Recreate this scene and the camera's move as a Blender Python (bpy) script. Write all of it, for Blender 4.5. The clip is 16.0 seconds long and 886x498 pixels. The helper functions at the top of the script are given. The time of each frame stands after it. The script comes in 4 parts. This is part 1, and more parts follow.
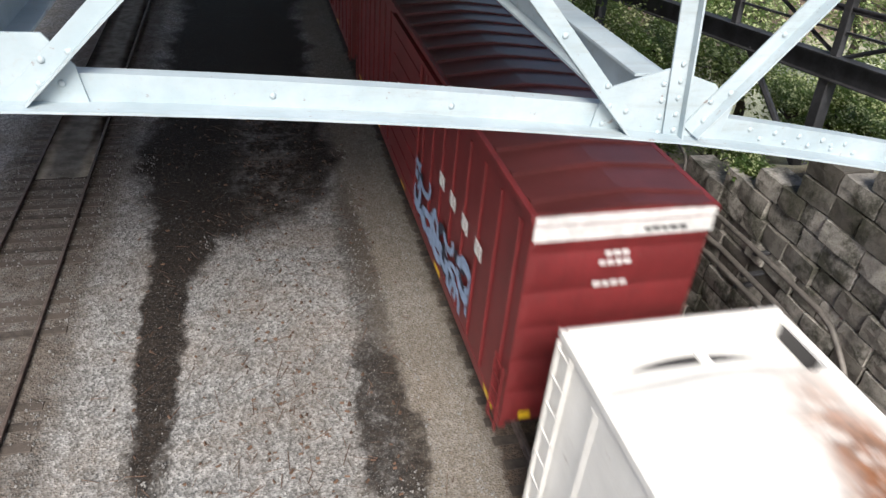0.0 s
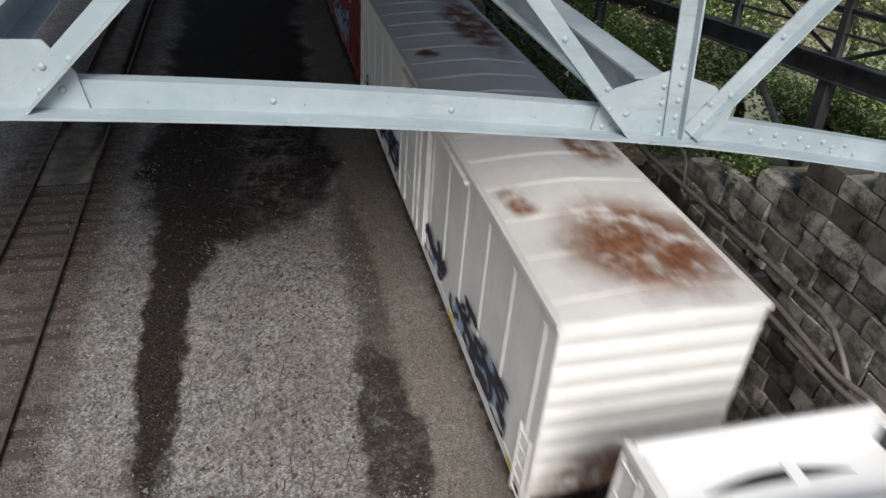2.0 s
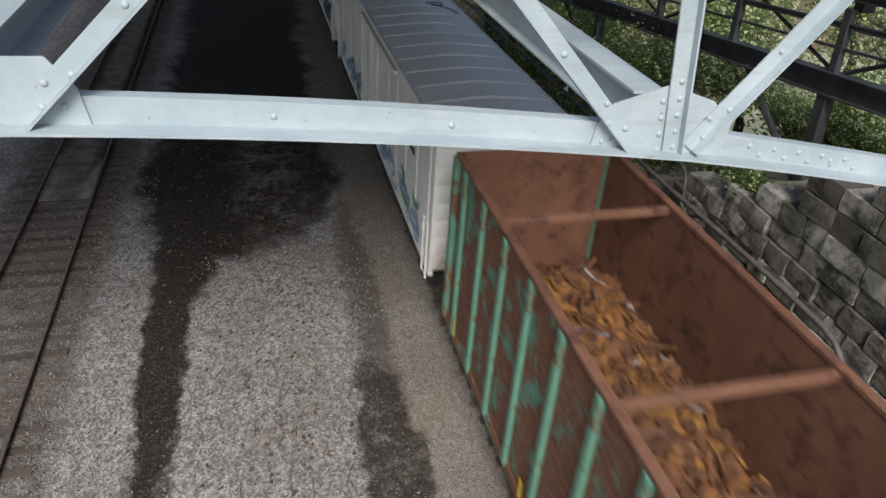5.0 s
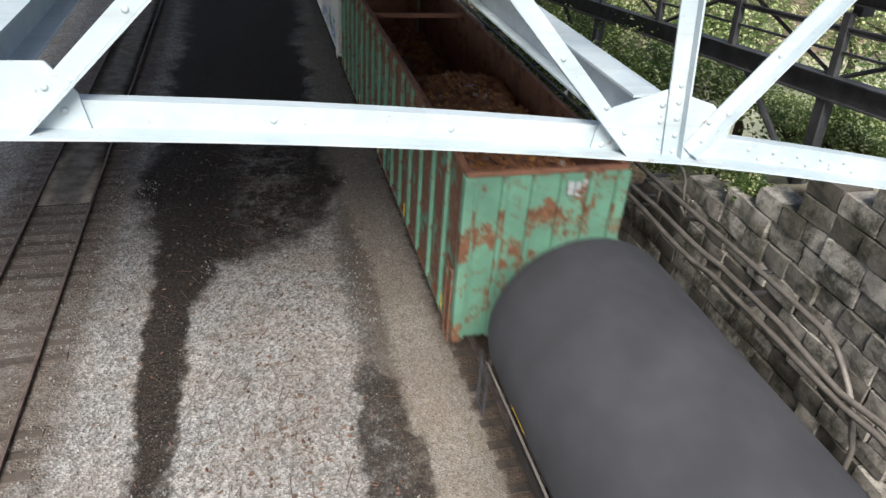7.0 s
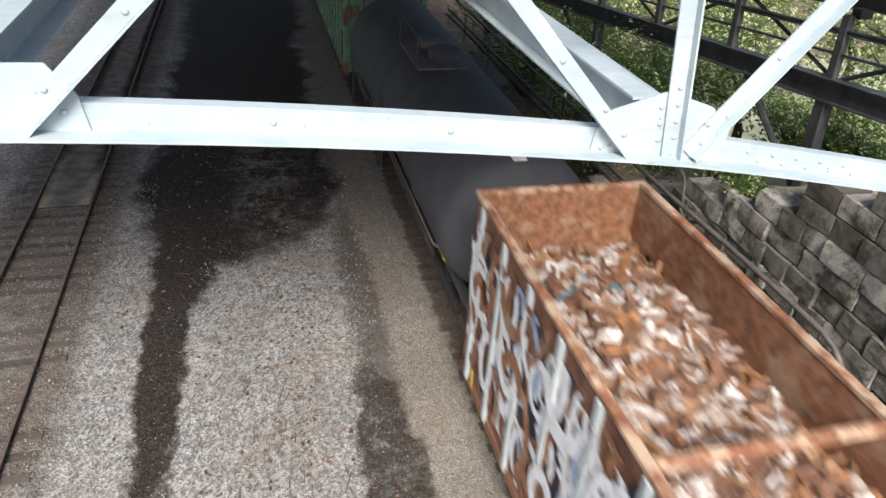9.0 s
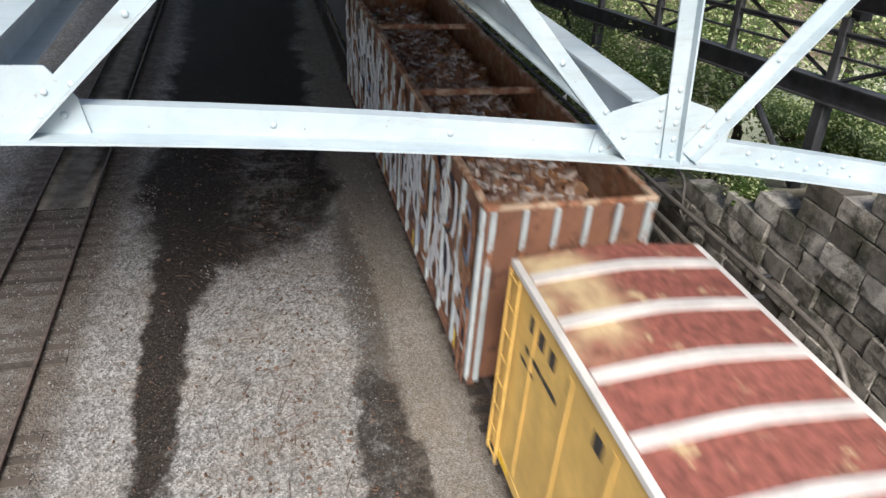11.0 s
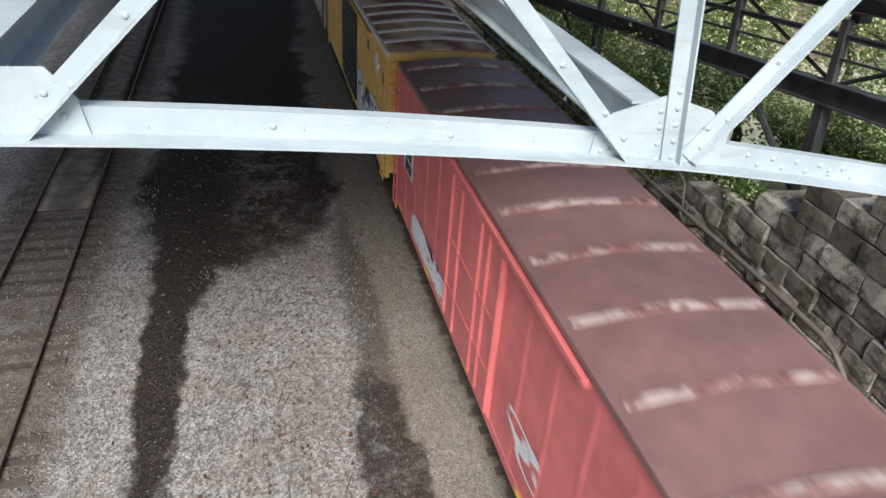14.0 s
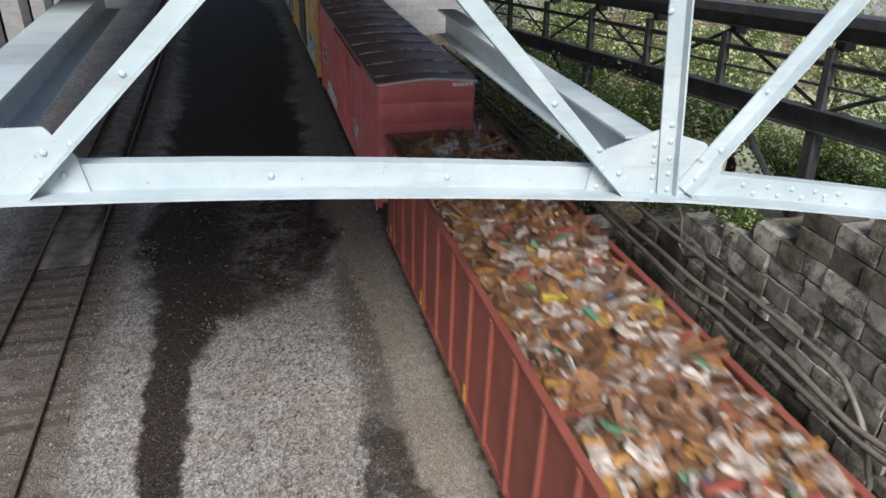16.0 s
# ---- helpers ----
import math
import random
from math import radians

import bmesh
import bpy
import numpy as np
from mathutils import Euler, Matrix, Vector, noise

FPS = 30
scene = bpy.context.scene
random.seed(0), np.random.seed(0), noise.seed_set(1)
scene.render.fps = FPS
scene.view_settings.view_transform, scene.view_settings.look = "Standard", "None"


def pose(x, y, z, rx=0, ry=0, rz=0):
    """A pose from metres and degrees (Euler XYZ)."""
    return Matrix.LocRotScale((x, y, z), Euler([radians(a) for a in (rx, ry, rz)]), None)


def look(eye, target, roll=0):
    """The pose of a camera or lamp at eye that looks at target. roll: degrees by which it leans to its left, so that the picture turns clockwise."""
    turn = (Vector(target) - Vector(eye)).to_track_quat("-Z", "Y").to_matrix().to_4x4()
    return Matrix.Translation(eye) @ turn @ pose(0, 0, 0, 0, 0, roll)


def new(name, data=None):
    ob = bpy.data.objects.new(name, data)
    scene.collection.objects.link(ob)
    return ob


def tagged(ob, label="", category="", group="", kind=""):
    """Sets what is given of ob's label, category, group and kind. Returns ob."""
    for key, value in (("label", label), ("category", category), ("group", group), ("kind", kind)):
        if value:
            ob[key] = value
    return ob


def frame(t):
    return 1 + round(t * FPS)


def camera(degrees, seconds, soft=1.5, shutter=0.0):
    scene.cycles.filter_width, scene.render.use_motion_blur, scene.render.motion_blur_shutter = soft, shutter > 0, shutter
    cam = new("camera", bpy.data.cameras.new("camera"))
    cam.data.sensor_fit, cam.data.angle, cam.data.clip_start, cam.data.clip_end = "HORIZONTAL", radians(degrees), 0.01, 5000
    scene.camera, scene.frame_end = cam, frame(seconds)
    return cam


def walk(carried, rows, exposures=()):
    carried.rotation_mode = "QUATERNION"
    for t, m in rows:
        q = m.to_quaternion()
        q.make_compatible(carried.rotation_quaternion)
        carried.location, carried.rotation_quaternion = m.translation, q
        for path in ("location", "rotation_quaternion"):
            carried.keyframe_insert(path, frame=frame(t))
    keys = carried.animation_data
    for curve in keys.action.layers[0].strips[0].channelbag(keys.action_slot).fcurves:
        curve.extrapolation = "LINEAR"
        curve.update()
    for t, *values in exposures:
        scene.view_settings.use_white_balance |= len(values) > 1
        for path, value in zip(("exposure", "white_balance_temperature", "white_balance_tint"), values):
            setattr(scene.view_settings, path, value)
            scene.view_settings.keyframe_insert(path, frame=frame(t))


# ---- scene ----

# ---- camera: on a footbridge over the railway, tilting slowly ----
EYE = Vector((-5.136, 0.0, 10.234))


def aim(yaw, pitch, roll):
    y, p = radians(yaw), radians(pitch)
    return look(EYE, EYE + Vector((math.sin(y) * math.cos(p), math.cos(y) * math.cos(p), -math.sin(p))), roll)


cam = camera(64.37, 16.0, soft=1.5, shutter=0.5)
ROWS = [
    (0.0, 16.602, 33.779, 5.069), (0.5, 16.584, 33.721, 5.010), (1.0, 16.555, 33.687, 4.952),
    (1.5, 16.527, 33.626, 4.850), (2.0, 16.459, 33.470, 4.623), (2.5, 16.385, 33.142, 4.539),
    (3.0, 16.350, 32.879, 4.511), (3.5, 16.324, 32.671, 4.465), (4.0, 16.314, 32.531, 4.463),
    (6.5, 16.315, 32.019, 4.321), (7.0, 16.296, 31.985, 4.334), (7.5, 16.291, 31.945, 4.336),
    (8.0, 16.298, 31.918, 4.330), (8.5, 16.313, 31.872, 4.355), (9.0, 16.330, 31.805, 4.365),
    (11.5, 16.321, 31.604, 4.310), (12.0, 16.322, 31.582, 4.320), (12.5, 16.321, 31.565, 4.325),
    (13.0, 16.321, 31.535, 4.340), (13.5, 16.324, 31.518, 4.369), (14.0, 16.332, 31.505, 4.380),
    (14.5, 16.320, 31.440, 3.920), (15.0, 16.198, 30.559, 2.963), (15.5, 16.108, 29.380, 1.900),
    (16.0, 16.079, 28.126, 1.850),
]
EXPOSURES = [(0.0, 0.19, 6270, 10), (0.5, 0.05, 6270, 10), (1.0, -0.34, 6250, 10), (1.5, -0.58, 6200, 10), (2.0, -0.62, 6200, 10), (3.0, -0.65, 6130, 10), (4.0, -0.68, 6130, 10), (5.2, -0.18, 6200, 10), (6.3, 0.42, 6280, 10), (9.0, 0.42, 6300, 10), (11.5, 0.24, 6220, 10), (14.0, 0.17, 6180, 10), (15.0, 0.12, 6150, 10), (16.0, 0.07, 6150, 10)]
walk(cam, [(t, aim(a, b, c)) for t, a, b, c in ROWS], EXPOSURES)

# ---- world and sun ----
SUN_ELEV, SUN_TURN = 43.0, 193.0
world = bpy.data.worlds.new("world")
scene.world = world
world.use_nodes = True
sky = world.node_tree.nodes.new("ShaderNodeTexSky")
sky.sky_type = "NISHITA"
sky.sun_disc = False
sky.sun_elevation, sky.sun_rotation = radians(SUN_ELEV), radians(SUN_TURN)
sky.air_density, sky.dust_density = 1.0, 3.0
world.node_tree.links.new(sky.outputs[0], world.node_tree.nodes["Background"].inputs[0])
world.node_tree.nodes["Background"].inputs[1].default_value = 0.15
sun_data = bpy.data.lights.new("sun", "SUN")
sun_data.energy, sun_data.angle, sun_data.color = 5.0, radians(24), (1.0, 0.95, 0.87)
sun = new("sun", sun_data)
sun.rotation_euler = Vector((math.sin(radians(SUN_TURN)) * math.cos(radians(SUN_ELEV)), math.cos(radians(SUN_TURN)) * math.cos(radians(SUN_ELEV)), math.sin(radians(SUN_ELEV)))).to_track_quat("Z", "Y").to_euler()


# ---- materials ----
class Nodes:
    """A small builder for procedural materials."""

    def __init__(self, name):
        self.mat = bpy.data.materials.new(name)
        self.mat.use_nodes = True
        self.tree = self.mat.node_tree
        self.bsdf = self.tree.nodes["Principled BSDF"]
        self.coord = self.tree.nodes.new("ShaderNodeTexCoord").outputs["Object"]

    def link(self, a, b):
        self.tree.links.new(a, b)

    def put(self, socket, value):
        if isinstance(value, bpy.types.NodeSocket):
            self.link(value, socket)
        elif hasattr(value, "__len__"):
            socket.default_value = (*value, 1)[:4] if len(socket.default_value) == 4 else value
        else:
            socket.default_value = value

    def noise(self, scale, detail=4, rough=0.6, stretch=None, vec=None, colour=False):
        n = self.tree.nodes.new("ShaderNodeTexNoise")
        n.inputs["Scale"].default_value, n.inputs["Detail"].default_value, n.inputs["Roughness"].default_value = scale, detail, rough
        v = vec or self.coord
        if stretch:
            m = self.tree.nodes.new("ShaderNodeVectorMath")
            m.operation = "MULTIPLY"
            self.link(v, m.inputs[0])
            m.inputs[1].default_value = stretch
            v = m.outputs[0]
        self.link(v, n.inputs["Vector"])
        return n.outputs["Color" if colour else "Fac"]

    def voronoi(self, scale, out="Color", vec=None):
        n = self.tree.nodes.new("ShaderNodeTexVoronoi")
        n.inputs["Scale"].default_value = scale
        self.link(vec or self.coord, n.inputs["Vector"])
        return n.outputs[out]

    def ramp(self, fac, lo, hi, a=0.0, b=1.0):
        n = self.tree.nodes.new("ShaderNodeMapRange")
        n.interpolation_type = "SMOOTHSTEP"
        self.put(n.inputs[0], fac)
        for i, v in enumerate((lo, hi, a, b)):
            n.inputs[i + 1].default_value = v
        return n.outputs[0]

    def math(self, op, a, b=0.0, c=None):
        n = self.tree.nodes.new("ShaderNodeMath")
        n.operation = op
        self.put(n.inputs[0], a)
        self.put(n.inputs[1], b)
        if c is not None:
            self.put(n.inputs[2], c)
        return n.outputs[0]

    def mix(self, fac, a, b, mode="MIX"):
        n = self.tree.nodes.new("ShaderNodeMix")
        n.data_type, n.blend_type = "RGBA", mode
        self.put(n.inputs[0], fac)
        self.put(n.inputs[6], a)
        self.put(n.inputs[7], b)
        return n.outputs[2]

    def blob(self, centre, radii, vec=None, edge=0.6):
        """1 inside an ellipsoid, 0 outside, with a soft edge."""
        s = self.tree.nodes.new("ShaderNodeVectorMath")
        s.operation = "SUBTRACT"
        self.link(vec or self.coord, s.inputs[0])
        s.inputs[1].default_value = centre
        d = self.tree.nodes.new("ShaderNodeVectorMath")
        d.operation = "DIVIDE"
        self.link(s.outputs[0], d.inputs[0])
        d.inputs[1].default_value = radii
        n = self.tree.nodes.new("ShaderNodeVectorMath")
        n.operation = "LENGTH"
        self.link(d.outputs[0], n.inputs[0])
        return self.ramp(n.outputs["Value"], 1 - edge / 2, 1 + edge / 2, 1, 0)

    def warp(self, amount, scale, detail=4):
        n = self.noise(scale, detail, colour=True)
        m = self.tree.nodes.new("ShaderNodeVectorMath")
        m.operation = "MULTIPLY_ADD"
        self.link(n, m.inputs[0])
        m.inputs[1].default_value = (amount, amount, amount)
        self.link(self.coord, m.inputs[2])
        s = self.tree.nodes.new("ShaderNodeVectorMath")
        s.operation = "SUBTRACT"
        self.link(m.outputs[0], s.inputs[0])
        s.inputs[1].default_value = (amount / 2, amount / 2, amount / 2)
        return s.outputs[0]

    def random(self):
        return self.tree.nodes.new("ShaderNodeObjectInfo").outputs["Random"]

    def island(self):
        return self.tree.nodes.new("ShaderNodeNewGeometry").outputs["Random Per Island"]

    def bump(self, height, strength=0.3, distance=0.01):
        n = self.tree.nodes.new("ShaderNodeBump")
        n.inputs["Strength"].default_value, n.inputs["Distance"].default_value = strength, distance
        self.put(n.inputs["Height"], height)
        self.link(n.outputs[0], self.bsdf.inputs["Normal"])

    def done(self, colour, rough=0.7, metal=0.0):
        self.put(self.bsdf.inputs["Base Color"], colour)
        self.put(self.bsdf.inputs["Roughness"], rough)
        self.put(self.bsdf.inputs["Metallic"], metal)
        return self.mat


def scaled(c, k):
    return tuple(min(1, v * k) for v in c)


def paint(name, base, rust=0.3, rust_colour=(0.13, 0.055, 0.03), rough=0.5, streak=0.4, dirt=0.35, blobs=(), keep=(), tone=(0.78, 1.12)):
    """Weathered paint on steel: streaks down, grime, rust in patches; blobs are extra rust stains (centre, radii)."""
    n = Nodes(name)
    cloud = n.noise(1.1, 5, 0.65)
    col = n.mix(n.ramp(cloud, 0.3, 0.75), scaled(base, tone[0]), scaled(base, tone[1]))
    run = n.noise(1.0, 5, 0.7, (9, 9, 0.35))
    col = n.mix(n.math("MULTIPLY", n.ramp(run, 0.5, 0.8), streak), col, scaled(base, 0.45))
    fine = n.noise(26, 4, 0.75)
    col = n.mix(n.math("MULTIPLY", n.ramp(fine, 0.45, 0.8), dirt), col, (0.09, 0.075, 0.06))
    patch = n.noise(1.7, 8, 0.72)
    mask = n.ramp(patch, 0.74 - 0.42 * rust, 0.80 - 0.36 * rust)
    for centre, radii in blobs:
        mask = n.math("MAXIMUM", mask, n.math("MULTIPLY", n.blob(centre, radii, n.warp(0.8, 1.6, 5), 0.9), n.ramp(n.noise(1.8, 6, 0.62), 0.28, 0.55)))
    for centre, radii in keep:
        mask = n.math("MULTIPLY", mask, n.math("SUBTRACT", 1.0, n.math("MULTIPLY", n.blob(centre, radii, n.warp(1.0, 1.0, 3), 1.0), n.ramp(n.noise(1.1, 3, 0.5), 0.3, 0.6))))
    shade = n.mix(n.ramp(n.noise(7, 6, 0.7), 0.3, 0.7), scaled(rust_colour, 0.65), scaled(rust_colour, 1.7))
    col = n.mix(mask, col, shade)
    n.bump(n.math("ADD", n.math("MULTIPLY", fine, 0.4), n.math("MULTIPLY", mask, 0.6)), 0.25, 0.006)
    return n.done(col, n.mix(mask, (rough,) * 3, (0.88,) * 3))


def plain(name, base, rough=0.7, metal=0.0, vary=0.3, scale=6.0, per=None, bump=0.2):
    """A surface with variation at two scales, and from piece to piece."""
    n = Nodes(name)
    a, b = n.noise(scale, 5), n.noise(scale * 9, 4, 0.7)
    col = n.mix(n.ramp(a, 0.3, 0.7), scaled(base, 1 - vary), scaled(base, 1 + vary))
    col = n.mix(n.math("MULTIPLY", n.ramp(b, 0.4, 0.75), 0.5), col, scaled(base, 0.6))
    if per:
        r = n.random() if per == "object" else n.island()
        col = n.mix(r, col, n.mix(0.65, col, scaled(base, 1.7)))
    n.bump(b, bump, 0.005)
    return n.done(col, rough, metal)


def steel_white():
    n = Nodes("white bridge paint")
    a, b = n.noise(2.2, 6), n.noise(38, 5, 0.75)
    col = n.mix(n.ramp(a, 0.3, 0.75), (0.315, 0.38, 0.41), (0.43, 0.49, 0.515))
    col = n.mix(n.math("MULTIPLY", n.ramp(b, 0.52, 0.72), 0.35), col, (0.34, 0.33, 0.31))
    col = n.mix(n.math("MULTIPLY", n.ramp(n.noise(1.0, 6, 0.7, (1.2, 9, 9)), 0.5, 0.72), 0.5), col, (0.26, 0.27, 0.26))
    chips = n.ramp(n.noise(14, 7, 0.75), 0.62, 0.69)
    col = n.mix(n.math("MULTIPLY", chips, 0.75), col, (0.2, 0.12, 0.08))
    n.bump(b, 0.2, 0.003)
    return n.done(col, 0.5)


def ground_material():
    """Pale limestone gravel with a dark wet mud patch, a mud streak and tracks of brown dust."""
    n = Nodes("gravel ground")
    w = n.warp(2.0, 0.8, 9)
    w2 = n.warp(0.75, 2.6, 9)
    stones = n.voronoi(21, "Color")
    bw = n.tree.nodes.new("ShaderNodeRGBToBW")
    n.link(stones, bw.inputs[0])
    grey = n.mix(n.ramp(bw.outputs[0], 0.1, 0.9), (0.135, 0.133, 0.129), (0.45, 0.442, 0.432))
    tint = n.ramp(n.noise(0.55, 4), 0.4, 0.65)
    gravel = n.mix(n.math("MULTIPLY", tint, 0.45), grey, n.mix(0.6, grey, (0.27, 0.2, 0.14)))
    gravel = n.mix(n.math("MULTIPLY", n.ramp(n.noise(0.35, 6, 0.65), 0.42, 0.62), 0.5), gravel, n.mix(0.55, gravel, (0.11, 0.095, 0.08)))
    gravel = n.mix(n.math("MULTIPLY", n.ramp(n.noise(4.5, 6, 0.7), 0.42, 0.66), 0.55), gravel, n.mix(0.75, gravel, (0.06, 0.052, 0.045)))
    gravel = n.mix(n.math("MULTIPLY", n.ramp(n.voronoi(11, "Distance"), 0.12, 0.02), 0.5), gravel, (0.5, 0.49, 0.47))
    dust = n.mix(n.ramp(n.noise(30, 6, 0.75), 0.3, 0.75), (0.09, 0.072, 0.053), (0.3, 0.25, 0.188))
    mud = n.mix(n.ramp(n.noise(9, 7, 0.7), 0.35, 0.7), (0.010, 0.008, 0.007), (0.045, 0.034, 0.026))
    lane = n.math("MAXIMUM", n.blob((-2.2, 15, 0), (0.85, 30, 9), w2, 0.7), n.blob((-0.2, 20, 0), (1.7, 80, 9), w2, 0.3))
    left = n.blob((-10.8, 20, 0), (1.65, 80, 9), w2, 0.3)
    col = n.mix(n.math("MULTIPLY", lane, 0.62), gravel, dust)
    grime = n.mix(n.ramp(n.noise(11, 8, 0.8), 0.36, 0.64), (0.035, 0.03, 0.025), (0.2, 0.17, 0.145))
    col = n.mix(n.math("MULTIPLY", left, n.ramp(n.noise(1.6, 7, 0.7), 0.3, 0.6, 0.3, 0.9)), col, grime)
    bed = n.math("MAXIMUM", n.blob((0, 20, 0), (1.3, 90, 9), w2, 0.16), n.math("MULTIPLY", n.blob((-10.77, 20, 0), (1.35, 90, 9), w2, 0.3), 0.3))
    soil = n.mix(n.ramp(n.noise(14, 6, 0.75), 0.3, 0.72), (0.03, 0.022, 0.017), (0.13, 0.095, 0.07))
    col = n.mix(n.math("MULTIPLY", bed, 0.9), col, soil)
    m = n.blob((-5.9, 21.3, 0), (3.0, 5.0, 9), w, 0.22)
    m = n.math("MAXIMUM", m, n.blob((-7.55, 14.0, 0), (0.5, 6.3, 9), w2, 0.4))
    m = n.math("MAXIMUM", m, n.blob((-7.3, 16.9, 0), (0.85, 2.6, 9), w2, 0.4))
    m = n.math("MAXIMUM", m, n.math("MULTIPLY", n.blob((-3.2, 8.8, 0), (0.62, 3.3, 9), n.warp(1.5, 0.9, 9), 0.4), n.ramp(n.noise(2.4, 8, 0.75), 0.28, 0.52, 0.45, 0.93)))
    m = n.math("MAXIMUM", m, n.math("MULTIPLY", n.blob((-3.0, 14.2, 0), (0.42, 4.5, 9), w2, 0.9), 0.6))
    m = n.math("MAXIMUM", m, n.blob((-5.8, 31, 0), (2.9, 10, 9), w, 0.25))
    m = n.math("MAXIMUM", m, n.blob((-5.6, 52, 0), (3.4, 26, 9), w, 0.3))
    m = n.math("MULTIPLY", m, n.math("SUBTRACT", 1.0, n.math("MULTIPLY", n.math("MULTIPLY", n.blob((-4.9, 21.0, 0), (1.1, 3.6, 9), w, 1.2), n.ramp(n.noise(1.7, 8, 0.75), 0.44, 0.58)), 0.62)))
    m = n.math("MULTIPLY", m, n.ramp(n.noise(24, 4, 0.8), 0.3, 0.46))
    col = n.mix(m, col, mud)
    litter = n.math("MULTIPLY", n.ramp(n.noise(11, 8, 0.8), 0.60, 0.68), 0.55)
    col = n.mix(litter, col, (0.10, 0.05, 0.03))
    h = n.math("MULTIPLY", n.voronoi(21, "Distance"), n.math("SUBTRACT", 1.0, n.math("MULTIPLY", m, 0.8)))
    n.bump(h, 0.7, 0.03)
    n.bsdf.inputs["Specular IOR Level"].default_value = 0.25
    return n.done(col, n.mix(m, (0.95,) * 3, (0.8,) * 3))


def stone_material():
    """Sandstone blocks, each of its own tone, with moss and soot."""
    n = Nodes("weathered sandstone block")
    n.coord = n.tree.nodes.new("ShaderNodeNewGeometry").outputs["Position"]
    r = n.random()
    a, b = n.noise(2.5, 6, 0.65), n.noise(24, 5, 0.7)
    col = n.mix(n.ramp(r, 0.0, 1.0), (0.11, 0.098, 0.082), (0.52, 0.485, 0.43))
    col = n.mix(n.ramp(a, 0.4, 0.7), col, n.mix(0.6, col, (0.07, 0.06, 0.05)))
    col = n.mix(n.math("MULTIPLY", n.ramp(n.noise(1.3, 8, 0.78), 0.45, 0.62), 0.9), col, n.mix(n.ramp(b, 0.35, 0.65), (0.018, 0.02, 0.012), (0.075, 0.072, 0.045)))
    col = n.mix(n.math("MULTIPLY", n.ramp(b, 0.45, 0.75), 0.5), col, (0.05, 0.045, 0.04))
    n.bump(n.math("ADD", b, n.math("MULTIPLY", a, 2.0)), 0.8, 0.02)
    return n.done(col, 0.92)


def bank_material():
    """Dead leaves on dark earth; farther back, sunlit ground is put in as a paler colour."""
    n = Nodes("leaf-strewn bank")
    a, b = n.noise(3.5, 7, 0.7), n.noise(26, 5, 0.8)
    col = n.mix(n.ramp(a, 0.35, 0.65), (0.06, 0.045, 0.03), (0.22, 0.15, 0.095))
    col = n.mix(n.ramp(b, 0.55, 0.68), col, (0.42, 0.33, 0.23))
    pale = n.blob((16.6, 13, 4), (9.6, 13, 9), n.warp(2.5, 0.5, 5), 0.5)
    col = n.mix(pale, col, n.mix(n.ramp(b, 0.35, 0.65), (0.4, 0.42, 0.24), (0.75, 0.73, 0.6)))
    n.bump(b, 0.9, 0.02)
    return n.done(col, 0.95)


M = {}
M["white_steel"] = steel_white()
M["ground"] = ground_material()
M["packed_dirt"] = plain("packed pale dirt", (0.3, 0.275, 0.24), 0.95, 0, 0.4, 2.2, None, 0.6)
M["gravel"] = plain("loose gravel", (0.17, 0.165, 0.157), 0.9, 0, 0.3, 9, "island")
M["tie"] = plain("weathered tie timber", (0.062, 0.05, 0.042), 0.9, 0, 0.5, 5, "object", 0.6)
M["tie_dark"] = plain("creosoted tie timber", (0.05, 0.04, 0.033), 0.9, 0, 0.5, 3, "object", 0.6)
M["rail"] = plain("rusty rail steel", (0.11, 0.082, 0.07), 0.6, 0.1, 0.4, 4)
M["stone"] = stone_material()
M["stone_core"] = plain("dark mortar core", (0.06, 0.055, 0.045), 0.95, 0, 0.4, 3)
M["dark_steel"] = plain("old dark bridge steel", (0.055, 0.055, 0.06), 0.7, 0.2, 0.35, 2)
M["concrete"] = plain("stained concrete", (0.3, 0.29, 0.27), 0.9, 0, 0.3, 0.6)
M["pipe"] = plain("dusty grey conduit", (0.15, 0.135, 0.12), 0.6, 0.1, 0.3, 2)
M["earth"] = plain("leaf-littered earth", (0.12, 0.085, 0.055), 0.95, 0, 0.5, 2.5, None, 0.9)
M["bank"] = bank_material()
M["twig"] = plain("dead twigs and leaves", (0.085, 0.05, 0.033), 0.9, 0, 0.4, 8, "island")
M["bark"] = plain("bark", (0.075, 0.06, 0.048), 0.95, 0, 0.4, 6, None, 0.8)
M["underframe"] = plain("grimy underframe steel", (0.035, 0.03, 0.027), 0.8, 0.1, 0.4, 3)
M["reflector_white"] = plain("white marking paint", (0.75, 0.74, 0.72), 0.5, 0, 0.15)
M["wheel"] = plain("worn wheel steel", (0.09, 0.06, 0.045), 0.6, 0.4, 0.3, 4)


def part(name, bm, material, parent=None, label="", smooth=False):
    me = bpy.data.meshes.new(name)
    bm.to_mesh(me)
    bm.free()
    if smooth:
        me.polygons.foreach_set("use_smooth", [True] * len(me.polygons))
    me.materials.append(M[material] if isinstance(material, str) else material)
    ob = new(name, me)
    ob.parent = parent
    return tagged(ob, label)


def again(ob, parent, m=None, name=None):
    """One more object on the same mesh."""
    o = new(name or ob.name.split(".")[0], ob.data)
    o.parent = parent
    if m is not None:
        o.matrix_basis = m
    return o


